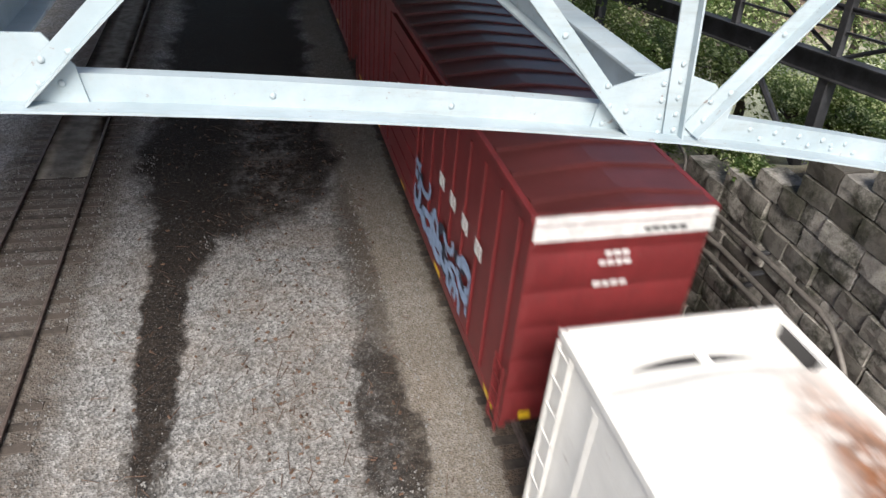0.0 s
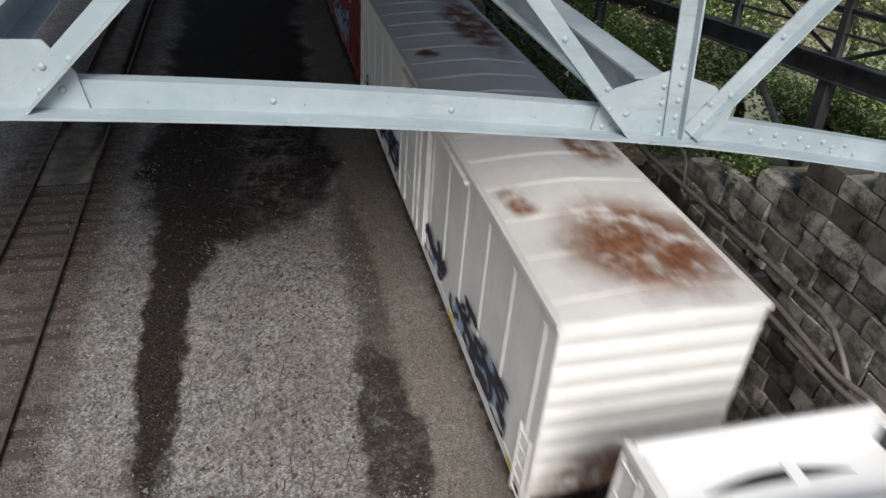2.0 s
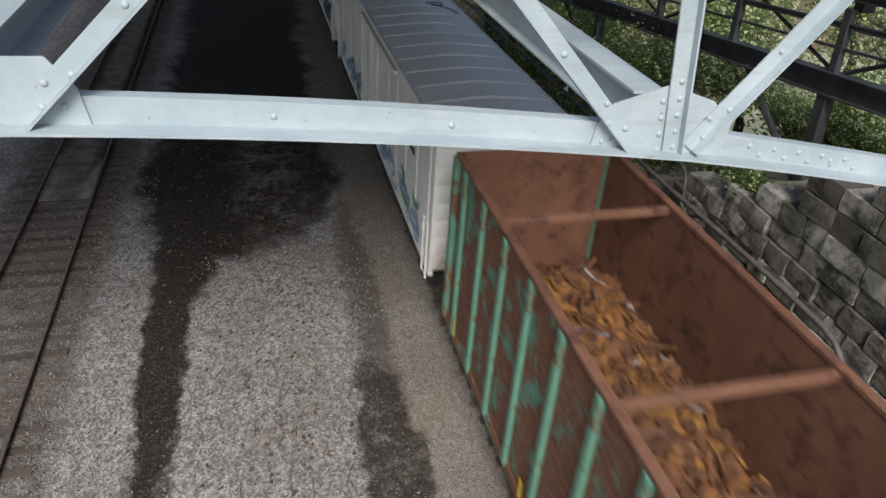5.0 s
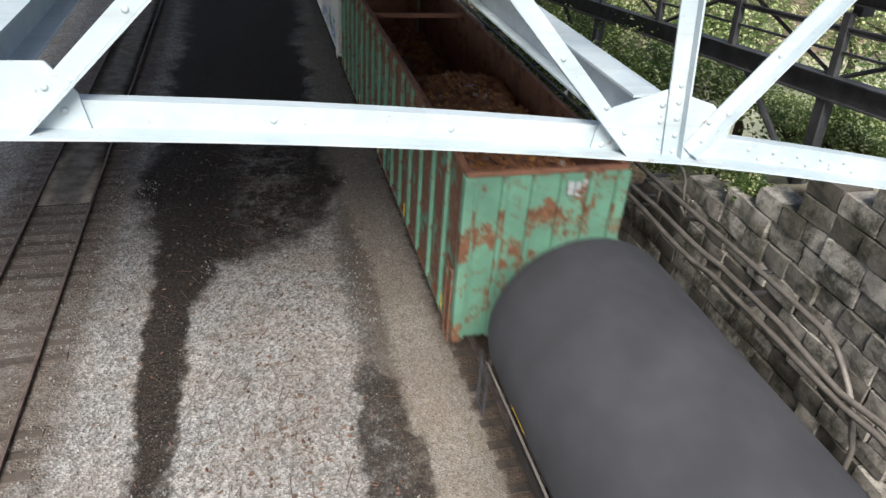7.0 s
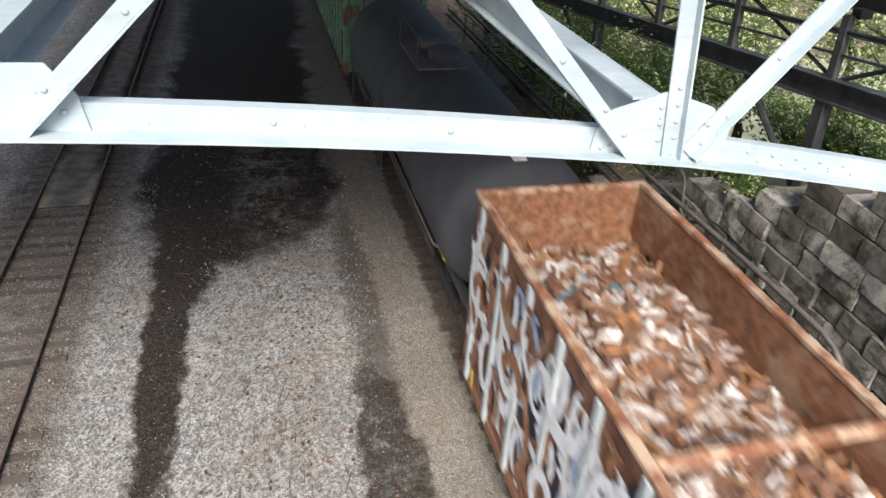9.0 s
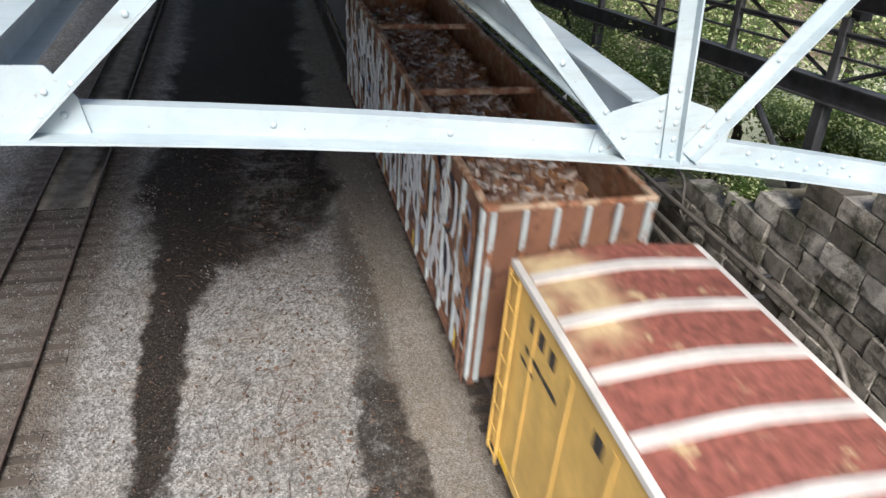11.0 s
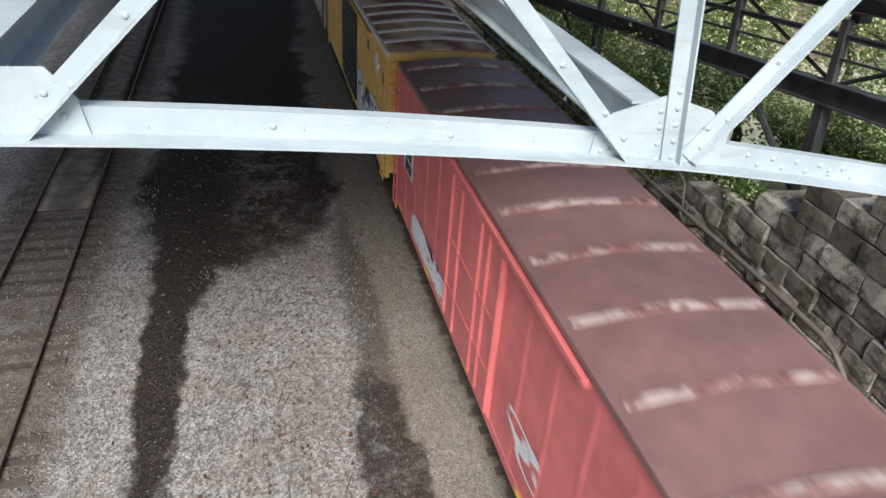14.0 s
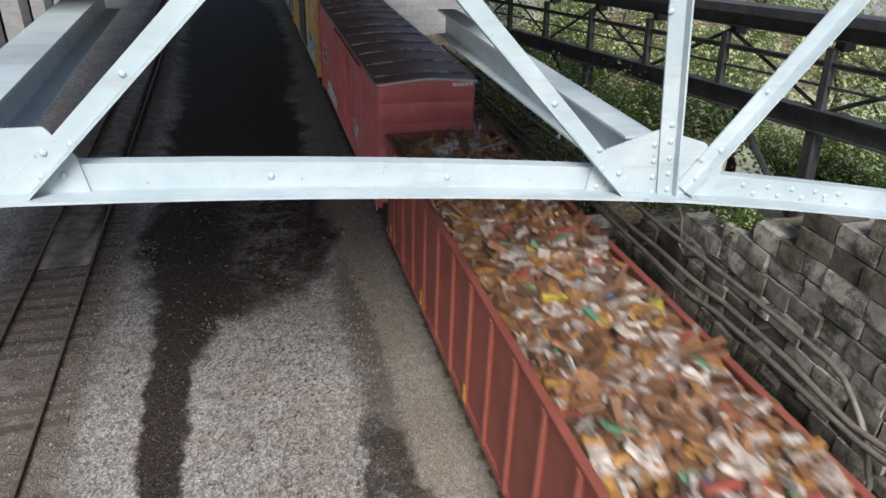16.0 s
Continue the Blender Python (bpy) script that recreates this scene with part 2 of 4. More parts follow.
def box(bm, x0, x1, y0, y1, z0, z1, m=None):
    vs = [bm.verts.new((x, y, z)) for x in (x0, x1) for y in (y0, y1) for z in (z0, z1)]
    if m is not None:
        for v in vs:
            v.co = m @ v.co
    for q in ((0, 1, 3, 2), (4, 6, 7, 5), (0, 4, 5, 1), (2, 3, 7, 6), (0, 2, 6, 4), (1, 5, 7, 3)):
        bm.faces.new([vs[i] for i in q])
    return vs


def boxes(*dims):
    bm = bmesh.new()
    for d in dims:
        box(bm, *d)
    return bm


def bevelled(bm, width=0.01, segments=1):
    bmesh.ops.bevel(bm, geom=list(bm.edges), offset=width, segments=segments, affect="EDGES", profile=0.6)
    return bm


def sweep(bm, profile, path, closed=True, caps=True):
    """Join copies of a profile (a list of points), one at each pose in path."""
    rings = [[bm.verts.new(m @ Vector(p)) for p in profile] for m in path]
    n = len(profile)
    for a, b in zip(rings, rings[1:]):
        for i in range(n if closed else n - 1):
            bm.faces.new((a[i], a[(i + 1) % n], b[(i + 1) % n], b[i]))
    if caps and closed:
        bm.faces.new(rings[0][::-1])
        bm.faces.new(rings[-1])
    return bm


def ring(r, n, y=0.0):
    return [(r * math.cos(2 * math.pi * i / n), y, r * math.sin(2 * math.pi * i / n)) for i in range(n)]


def tube(bm, points, r, n=8):
    """A round bar along a line of points."""
    pts = [Vector(p) for p in points]
    path = []
    for i, p in enumerate(pts):
        d = (pts[min(i + 1, len(pts) - 1)] - pts[max(i - 1, 0)]).normalized()
        path.append(Matrix.Translation(p) @ d.to_track_quat("Y", "Z").to_matrix().to_4x4())
    return sweep(bm, ring(r, n), path)


# ---- ground ----
def build_ground():
    bm = bmesh.new()
    xs = [-400, -120, -40, -20, -14, -13, -12, -10, -9.25, -8.8, -8, -6, -4, -2.6, -1.9, 1.9, 2.6, 3.6, 6, 12, 40, 120, 400]
    ys = [-200, -60, -20, -6, 0] + [4 + 1.0 * i for i in range(26)] + [34, 40, 50, 65, 90, 200, 800, 2000]
    grid = {}
    for i, x in enumerate(xs):
        for j, y in enumerate(ys):
            z = -0.24 + 0.05 * noise.noise((x * 0.6, y * 0.5, 3.0))
            if -1.9 <= x <= 1.9 or -13 <= x <= -9.2:
                z = -0.166 if x > -5 else -0.135
            grid[i, j] = bm.verts.new((x, y, z))
    for i in range(len(xs) - 1):
        for j in range(len(ys) - 1):
            bm.faces.new((grid[i, j], grid[i + 1, j], grid[i + 1, j + 1], grid[i, j + 1]))
    g = part("ground", bm, "ground", smooth=True)
    tagged(g, "pale grey gravel ground with dark wet mud patches", "ground", kind="structure")


def build_gravel():
    """Loose stones that stand out of the gravel."""
    rnd = random.Random(4)
    v, f = [], []
    octa = [(1, 0, 0), (-1, 0, 0), (0, 1, 0), (0, -1, 0), (0, 0, 1), (0, 0, -1)]
    tri = [(0, 2, 4), (2, 1, 4), (1, 3, 4), (3, 0, 4), (2, 0, 5), (1, 2, 5), (3, 1, 5), (0, 3, 5)]
    for k in range(16000):
        y = 6.5 + 15 * rnd.random() ** 1.7
        x = rnd.uniform(-9.6, -1.6) if rnd.random() < 0.85 else rnd.uniform(-13.4, -9.5)
        muddy = (-8.3 < x < -2.8 and y > 16.4) or (-8.2 < x < -6.9 and y > 9.0) or (-4.0 < x < -2.5 and 7.8 < y < 13)
        if muddy and rnd.random() < 0.96:
            continue
        r = 0.011 + 0.03 * rnd.random() ** 2
        e = Euler((rnd.random() * 6, rnd.random() * 6, rnd.random() * 6)).to_matrix()
        s = Vector((r, r * rnd.uniform(0.6, 1), r * rnd.uniform(0.4, 0.8)))
        base = len(v)
        z = -0.225 + 0.05 * noise.noise((x * 0.6, y * 0.5, 3.0))
        if x < -9.25 or x > -1.9:
            z = -0.11 if x < -9.25 else -0.15
        for p in octa:
            q = e @ Vector((p[0] * s.x, p[1] * s.y, p[2] * s.z))
            v.append((x + q.x, y + q.y, z + q.z))
        f += [tuple(base + i for i in t) for t in tri]
    me = bpy.data.meshes.new("gravel")
    me.from_pydata(v, [], f)
    me.materials.append(M["gravel"])
    tagged(new("gravel", me), "loose pale limestone gravel on the ground", "gravel", kind="stuff")


def build_litter():
    """Twigs, bark and leaf scraps on the gravel and the mud."""
    rnd = random.Random(12)
    v, f = [], []
    for k in range(900):
        x, y = (rnd.uniform(-8.6, -2.0) if rnd.random() < 0.45 else rnd.gauss(-5.0, 1.0)), 7 + 20 * rnd.random() ** 1.2
        z = -0.222 + 0.05 * noise.noise((x * 0.6, y * 0.5, 3.0))
        n, w = (rnd.uniform(0.06, 0.24), rnd.uniform(0.004, 0.009)) if rnd.random() < 0.55 else (rnd.uniform(0.02, 0.05), rnd.uniform(0.015, 0.035))
        a = rnd.random() * 6.3
        d, q = Vector((math.cos(a), math.sin(a), rnd.uniform(-0.08, 0.15))), Vector((-math.sin(a), math.cos(a), 0))
        c = Vector((x, y, z + 0.02))
        b = len(v)
        for e in (-1, 1):
            for o in (q * w, Vector((0, 0, w * 1.2)), -q * w):
                v.append(tuple(c + d * n * e + o + q * (0.02 * e * e)))
        f += [(b, b + 3, b + 4, b + 1), (b + 1, b + 4, b + 5, b + 2), (b, b + 1, b + 2), (b + 5, b + 4, b + 3), (b, b + 2, b + 5, b + 3)]
    me = bpy.data.meshes.new("litter")
    me.from_pydata(v, [], f)
    me.materials.append(M["twig"])
    tagged(new("litter", me), "brown twigs and dead leaves strewn over the gravel", "litter", kind="stuff")


def rail_mesh(bm, x, y0, y1):
    prof = [(-0.07, 0, -0.17), (0.07, 0, -0.17), (0.07, 0, -0.155), (0.012, 0, -0.135), (0.012, 0, -0.045), (0.036, 0, -0.035), (0.036, 0, -0.006), (0.028, 0, 0), (-0.028, 0, 0), (-0.036, 0, -0.006), (-0.036, 0, -0.035), (-0.012, 0, -0.045), (-0.012, 0, -0.135), (-0.07, 0, -0.155)]
    return sweep(bm, prof, [Matrix.Translation((x, y, 0)) for y in (y0, y1)])


def build_track(centre, y0, y1, ties_to, label, tie_mat, seed):
    rnd = random.Random(seed)
    track = tagged(new("railway_track"), label, "railway track", kind="structure")
    for s in (-1, 1):
        part("rail", rail_mesh(bmesh.new(), centre + s * 0.752, y0, y1), "rail", track)
    bm = bevelled(boxes((-1.3, 1.3, -0.115, 0.115, -0.33, -0.155)), 0.012)
    first = None
    y = y0 + 0.3
    while y < ties_to:
        m = pose(centre + rnd.uniform(-0.04, 0.04), y + rnd.uniform(-0.03, 0.03), rnd.uniform(-0.012, 0.006) + (rnd.uniform(0.018, 0.05) if centre < -5 else 0), 0, 0, rnd.uniform(-1.2, 1.2))
        if first is None:
            first = part("tie", bm, tie_mat, track)
            first.matrix_basis = m
        else:
            again(first, track, m)
        y += 0.535


def build_dirt_fill():
    bm = bmesh.new()
    xs, ys = (-11.482, -11.1, -10.77, -10.44, -10.056), (18.4, 19.0, 19.6, 20.2, 21.0, 24, 30, 90)
    g = {}
    for i, x in enumerate(xs):
        for j, y in enumerate(ys):
            z = -0.24 + 0.185 * min(1, j / 4) + 0.012 * noise.noise((x * 3, y * 2, 1))
            g[i, j] = bm.verts.new((x, y, z))
    for i in range(4):
        for j in range(7):
            bm.faces.new((g[i, j], g[i + 1, j], g[i + 1, j + 1], g[i, j + 1]))
    bmesh.ops.solidify(bm, geom=list(bm.faces), thickness=0.08)
    ob = part("pavement", bm, "packed_dirt", smooth=True)
    tagged(ob, "packed brown dirt filling between the rails", "dirt", kind="structure")


# ---- footbridge truss in front of the camera ----
NODES = [(-13.2, 8.55), (-9.7, 8.80), (-6.2, 8.83), (-2.72, 8.53), (0.8, 7.86), (4.3, 6.85)]


def chord(bm, a, b, y, w, t=0.014, out=0.065, back=0.08, bow=0.035):
    """A slightly cambered chord from a to b (x, z of its lower edge): web, lower flange both ways, upper flange behind."""
    prof = [(0, -out, 0), (0, back, 0), (0, back, t), (0, t, t), (0, t, w - t), (0, back, w - t), (0, back, w), (0, 0, w), (0, 0, t), (0, -out, t)]
    path = [Matrix.Translation((a[0] + (b[0] - a[0]) * k / 8, y, a[1] + (b[1] - a[1]) * k / 8 + bow * 4 * (k / 8) * (1 - k / 8))) for k in range(9)]
    sweep(bm, prof, path)
    bmesh.ops.recalc_face_normals(bm, faces=bm.faces)


def i_profile(w, h, t):
    """An I-section standing in x and z."""
    return [(-w, 0, 0), (w, 0, 0), (w, 0, t), (t / 2, 0, t), (t / 2, 0, h - t), (w, 0, h - t), (w, 0, h), (-w, 0, h), (-w, 0, h - t), (-t / 2, 0, h - t), (-t / 2, 0, t), (-w, 0, t)]


def angle_bar(bm, a, b, y, w, leg=0.07, t=0.012, side=1):
    d = Vector((b[0] - a[0], 0, b[1] - a[1]))
    m = Matrix.Translation((a[0], y, a[1])) @ Matrix.Rotation(-math.atan2(d.z, d.x), 4, "Y")
    n = d.length
    box(bm, 0, n, 0, t, -w / 2, w / 2, m)
    e = side * w / 2
    box(bm, 0, n, -leg, 0, min(e, e - side * t), max(e, e - side * t), m)


def build_truss():
    y = 3.4
    truss = tagged(new("bridge_truss"), "white-painted riveted steel footbridge truss over the railway", "bridge truss")
    rivets = []
    for i, (a, b) in enumerate(zip(NODES, NODES[1:])):
        bm = bmesh.new()
        chord(bm, (a[0], a[1] + 0.026), (b[0], b[1] + 0.026), y, 0.149, out=0.13)
        part("bottom_chord", bm, "white_steel", truss)
        bm = bmesh.new()
        chord(bm, (a[0], a[1] + 1.62), (b[0], b[1] + 1.62), y, 0.16)
        part("top_chord", bm, "white_steel", truss)
        for k in (0.325, 0.59):
            rivets.append((a[0] + (b[0] - a[0]) * k, y, a[1] + (b[1] - a[1]) * k + 0.03 + 0.1))
        apex = ((a[0] + b[0]) / 2 - (0.24 if i < 3 else 0.73), (a[1] + b[1]) / 2 + 1.66)
        for p, q, side in ((Vector((a[0] + (0.02 if i < 3 else 0.03), 0, a[1] + 0.075)), Vector((apex[0] - 0.02, 0, apex[1])), -1), (Vector((b[0] - 0.36, 0, b[1] + 0.115)), Vector((apex[0] + 0.02, 0, apex[1])), 1)):
            bm = bmesh.new()
            angle_bar(bm, (p.x, p.z), (q.x, q.z), y - 0.032, 0.098, side=side)
            part("diagonal", bm, "white_steel", truss)
            d = (q - p).normalized()
            n = Vector((-d.z, 0, d.x))
            for along, across in ((0.1, -0.03), (0.2, 0.03), (0.31, -0.03), (0.72, 0.0), (1.5, 0.0)):
                r = p + d * along + n * across
                rivets.append((r.x, y - 0.032, r.z))
        rivets.append((b[0] - 0.53, y - 0.016, b[1] + 0.13))
        rivets.append((a[0] + 0.2, y - 0.016, a[1] + 0.12))
    for x, z in NODES[1:-1]:
        vs = [(-0.6, 0.08), (0.0, 0.015), (0.26, -0.03), (0.3, 0.2), (0.14, 0.35), (-0.17, 0.45), (-0.5, 0.35), (-0.58, 0.22)]
        if x < -5:
            vs = [(-0.75, 0.03), (0.3, 0.015), (0.27, 0.2), (0.16, 0.35), (-0.6, 0.36)]
        bm = bmesh.new()
        lo = [bm.verts.new((x + px, y - 0.003, z + pz)) for px, pz in vs]
        hi = [bm.verts.new((x + px, y - 0.016, z + pz)) for px, pz in vs]
        bm.faces.new(lo[::-1])
        bm.faces.new(hi)
        for k in range(len(vs)):
            bm.faces.new((lo[k], lo[(k + 1) % len(vs)], hi[(k + 1) % len(vs)], hi[k]))
        bmesh.ops.recalc_face_normals(bm, faces=bm.faces)
        part("gusset_plate", bm, "white_steel", truss)
        if x < -5:
            x -= 0.5
        bm = bmesh.new()
        angle_bar(bm, (x - 0.075, z + 0.03), (x - 0.27, z + 1.62), y - 0.034, 0.11, 0.05, side=-1)
        part("post", bm, "white_steel", truss)
        for j in range(5):
            rivets.append((x - 0.07 - 0.012 * j, y - 0.034, z + 0.08 + 0.1 * j))
            if j < 4:
                rivets.append((x - 0.16 - 0.012 * j, y - 0.016, z + 0.06 + 0.1 * j))
        rivets.append((x - 0.05 - 0.2, y - 0.034, z + 1.1))
    for row, dz in ((0, 0.125), (1, 0.075)):
        for k in range(5):
            px = -2.23 + 0.19 * k + 0.09 * row
            t = (px + 2.72) / 3.52
            rivets.append((px, y, 8.53 - 0.67 * t + 0.14 * t * (1 - t) + dz))
    bm = bmesh.new()
    bmesh.ops.create_icosphere(bm, subdivisions=2, radius=0.0185)
    for v in bm.verts:
        v.co.y *= 0.75
    first = None
    for r in rivets:
        if first is None:
            first = part("rivet", bm, "white_steel", truss, smooth=True)
            first.location = r
        else:
            again(first, truss, Matrix.Translation(r))
    # struts from the panel points along the line of the railway
    for x0, z0, w in ((-6.38, 8.98, 0.135), (-2.99, 8.67, 0.1)):
        bm = sweep(bmesh.new(), i_profile(w, 0.27, 0.016), [Matrix.Translation((x0, q, z0)) for q in (3.42, 7.6)])
        bmesh.ops.recalc_face_normals(bm, faces=bm.faces)
        part("strut", bm, "white_steel", truss)
    return truss


# ---- retaining wall of stone blocks ----
def wall_top(y):
    return max(0.6, 3.3 + (12.4 - y) * 0.5)


def build_wall():
    rnd = random.Random(9)
    wall = tagged(new("wall_east"), "mossy retaining wall of rough sandstone blocks", "stone wall", kind="structure")
    bm = bmesh.new()
    n = 30
    ys = [1.0 + i * 1.0 for i in range(40)]
    for a, b in zip(ys, ys[1:]):
        za, zb = wall_top(a) - 0.75, wall_top(b) - 0.75
        vs = [bm.verts.new(p) for p in ((3.62, a, -0.4), (5.0, a, -0.4), (5.0, a, za), (3.62, a, za), (3.62, b, -0.4), (5.0, b, -0.4), (5.0, b, zb), (3.62, b, zb))]
        for q in ((0, 1, 2, 3), (4, 7, 6, 5), (0, 3, 7, 4), (1, 5, 6, 2), (3, 2, 6, 7), (0, 4, 5, 1)):
            bm.faces.new([vs[i] for i in q])
    part("core", bm, "stone_core", wall)
    shapes = []
    for k in range(6):
        b = boxes((-0.3, 0.3, -0.5, 0.5, -0.5, 0.5))
        bmesh.ops.subdivide_edges(b, edges=list(b.edges), cuts=1, use_grid_fill=True)
        for v in b.verts:
            if abs(v.co.x) < 0.29:
                continue
            edge = (abs(v.co.y) > 0.45) + (abs(v.co.z) > 0.45)
            v.co.x *= 1 - 0.045 * edge
            v.co += Vector((rnd.uniform(-0.012, 0.012), rnd.uniform(-0.016, 0.016), rnd.uniform(-0.016, 0.016)))
        shapes.append(part("stone", b, "stone", wall))
    used = set()
    course = 0
    z = -0.37
    while z < 9:
        y = 5.2 + rnd.uniform(-0.5, 0)
        hgt = 0.4
        while y < 17.5:
            w = rnd.uniform(0.5, 0.88)
            if z + hgt < wall_top(y + w / 2) + rnd.uniform(0.1, 0.3):
                ob = shapes[rnd.randrange(6)]
                m = Matrix.LocRotScale((3.72 + rnd.uniform(-0.05, 0.04) + z * 0.02, y + w / 2, z + hgt / 2), Euler((rnd.uniform(-0.02, 0.02), rnd.uniform(-0.05, 0.05), rnd.uniform(-0.05, 0.05))), (1, w - rnd.uniform(0.015, 0.045), hgt - rnd.uniform(0.015, 0.045)))
                if ob in used:
                    again(ob, wall, m)
                else:
                    ob.matrix_basis = m
                    used.add(ob)
            y += w
        z += hgt


def build_pipes():
    runs = [
        ("conduit", 0.05, [(3.2, 30, 3.6), (3.2, 12, 3.62), (3.2, 9, 3.68), (3.2, 7.7, 3.69), (3.2, 6.9, 3.67), (3.2, 6.6, 3.6), (3.2, 6.35, 3.42), (3.2, 6.1, 3.2), (3.2, 5.9, 2.95), (3.2, 5.6, 2.4), (3.2, 5.5, 1.2), (3.2, 5.5, -0.25)], "grey conduit pipe bent down the stone wall"),
        ("conduit", 0.055, [(3.1, 30, 3.05), (3.1, 13, 3.12), (3.1, 11.6, 3.17), (3.1, 10.5, 3.16), (3.1, 9.9, 3.18), (3.1, 9.4, 3.24), (3.1, 7.6, 3.23), (3.1, 6.7, 3.13), (3.1, 6.1, 3.09), (3.1, 5.3, 3.22), (3.1, 3, 3.25)], "dusty grey conduit pipe along the stone wall"),
        ("conduit", 0.055, [(3.05, 30, 2.85), (3.05, 12.2, 2.9), (3.05, 10.7, 2.85), (3.05, 10.1, 2.88), (3.05, 9.5, 2.98), (3.05, 8, 3.0), (3.05, 6.7, 2.98), (3.05, 5.9, 2.98), (3.05, 5.3, 3.06), (3.05, 3, 3.05)], "dusty grey conduit pipe along the stone wall"),
    ]
    for name, r, pts, label in runs:
        ob = part(name, tube(bmesh.new(), pts, r, 8), "pipe", smooth=True)
        tagged(ob, label, "conduit", "conduits on the wall")
        for k in range(5):
            y = 8.6 + 4.0 * k
            lo, hi = next((p, q) for p, q in zip(pts[1:], pts) if p[1] <= y <= q[1])
            z = lo[2] + (hi[2] - lo[2]) * (y - lo[1]) / (hi[1] - lo[1])
            x = pts[1][0]
            part("bracket", bevelled(boxes((x - 0.03, 3.7, y - 0.04, y + 0.04, z - r - 0.05, z - r + 0.012)), 0.006), "dark_steel", ob)


def build_wall_bits():
    ob = part("cable", tube(bmesh.new(), [(4.1, 12.9, 3.7), (3.6, 12.2, 4.02), (3.46, 11.86, 4.07), (3.4, 11.62, 4.06), (3.38, 11.5, 3.98), (3.36, 11.43, 3.8), (3.36, 11.4, 3.6), (3.38, 11.42, 3.4), (3.32, 11.1, 3.3), (3.25, 10.6, 3.55), (3.22, 10.2, 3.66)], 0.035, 8), "pipe", smooth=True)
    tagged(ob, "pale grey cable looped over the stone wall", "cable")
    sign = tagged(new("marker_sign"), "small white triangular marker on a thin post", "sign")
    part("post", boxes((3.38, 3.42, 17.9, 17.94, -0.25, 3.75)), "dark_steel", sign)
    bm = bmesh.new()
    a = [bm.verts.new(p) for p in ((3.22, 17.88, 3.5), (3.44, 17.88, 3.38), (3.44, 17.88, 3.72))]
    b = [bm.verts.new(v.co + Vector((0, 0.012, 0))) for v in a]
    bm.faces.new(a)
    bm.faces.new(b[::-1])
    for k in range(3):
        bm.faces.new((a[k], b[k], b[(k + 1) % 3], a[(k + 1) % 3]))
    part("plate", bm, "reflector_white", sign)


# ---- dark bridge and trees beyond the wall ----
def build_dark_bridge():
    br = tagged(new("steel_bridge"), "old dark steel truss bridge beside the railway, in shade", "bridge")
    x = 7.0
    for z0, z1, w in ((5.22, 5.72, 0.16), (6.2, 6.25, 0.04), (6.62, 6.74, 0.06), (7.18, 7.5, 0.12)):
        bm = sweep(bmesh.new(), i_profile(w, z1 - z0, min(0.03, (z1 - z0) / 3)), [Matrix.Translation((x, q, z0)) for q in (-4, 33)])
        bmesh.ops.recalc_face_normals(bm, faces=bm.faces)
        part("girder", bm, "dark_steel", br)
    for k in range(10):
        y = 2.4 + 3.3 * k
        part("post", bevelled(boxes((x - 0.08, x + 0.08, y - 0.1, y + 0.1, 5.7, 7.02)), 0.01), "dark_steel", br)
        a, b = (y, y + 3.3) if k % 2 else (y + 3.3, y)
        part("brace", tube(bmesh.new(), [(x + 0.12, a, 5.65), (x + 0.12, b, 7.05)], 0.05, 4), "dark_steel", br)
        if k % 3 == 0:
            part("column", bevelled(boxes((x - 0.14, x + 0.14, y - 0.14, y + 0.14, 0.5, 5.25)), 0.015), "dark_steel", br)
            part("brace", tube(bmesh.new(), [(x, y + 0.1, 3.0), (x, y + 2.6, 5.25)], 0.08, 6), "dark_steel", br)
        part("floor_beam", boxes((x + 0.17, 7.5, y - 0.12, y + 0.12, 6.95, 7.45)), "dark_steel", br)
    part("deck", boxes((x - 0.25, 7.5, -4, 33, 7.5, 7.7)), "dark_steel", br)
    hinge = Vector((7.0, 10.8, 5.5))
    br.matrix_basis = Matrix.Translation(hinge + Vector((0, 0, 0.3))) @ Euler((radians(-4.7), 0, radians(4.0))).to_matrix().to_4x4() @ Matrix.Translation(-hinge)


def build_overhead():
    # Deck and girders stay out of view; their edges are set to shape the shade.
    bm = boxes((-18.6, 4.95, 5.3, 80, 10.0, 10.5))
    tagged(part("ceiling", bm, "concrete"), "unseen wide road deck over the tracks, added to shade them", "bridge deck", kind="structure")
    for k in range(7):
        x = -18.0 + 3.6 * k
        bm = boxes((x - 0.15, x + 0.15, 5.5, 80, 9.55, 10.0))
        tagged(part("trim", bm, "dark_steel"), "dark steel girder under the unseen road deck", "girder", kind="structure")
    for k in range(6):
        y = 38.4 + 6.2 * k
        col = tagged(new("bridge_column"), "dark steel column carrying the road deck", "column", "columns under the road deck")
        col.location = (-18.0, y, -0.25)
        shaft = sweep(bmesh.new(), [(-0.26, -0.26, 0), (0.26, -0.26, 0), (0.26, -0.2, 0), (0.04, -0.2, 0), (0.04, 0.2, 0), (0.26, 0.2, 0), (0.26, 0.26, 0), (-0.26, 0.26, 0), (-0.26, 0.2, 0), (-0.04, 0.2, 0), (-0.04, -0.2, 0), (-0.26, -0.2, 0)], [Matrix.Translation((0, 0, z)) for z in (0.1, 9.7)])
        bmesh.ops.recalc_face_normals(shaft, faces=shaft.faces)
        part("shaft", shaft, "dark_steel", col)
        part("base_plate", bevelled(boxes((-0.4, 0.4, -0.4, 0.4, 0, 0.1)), 0.015), "dark_steel", col)
        part("cap", bevelled(boxes((-0.35, 0.35, -0.35, 0.35, 9.7, 9.8)), 0.015), "dark_steel", col)


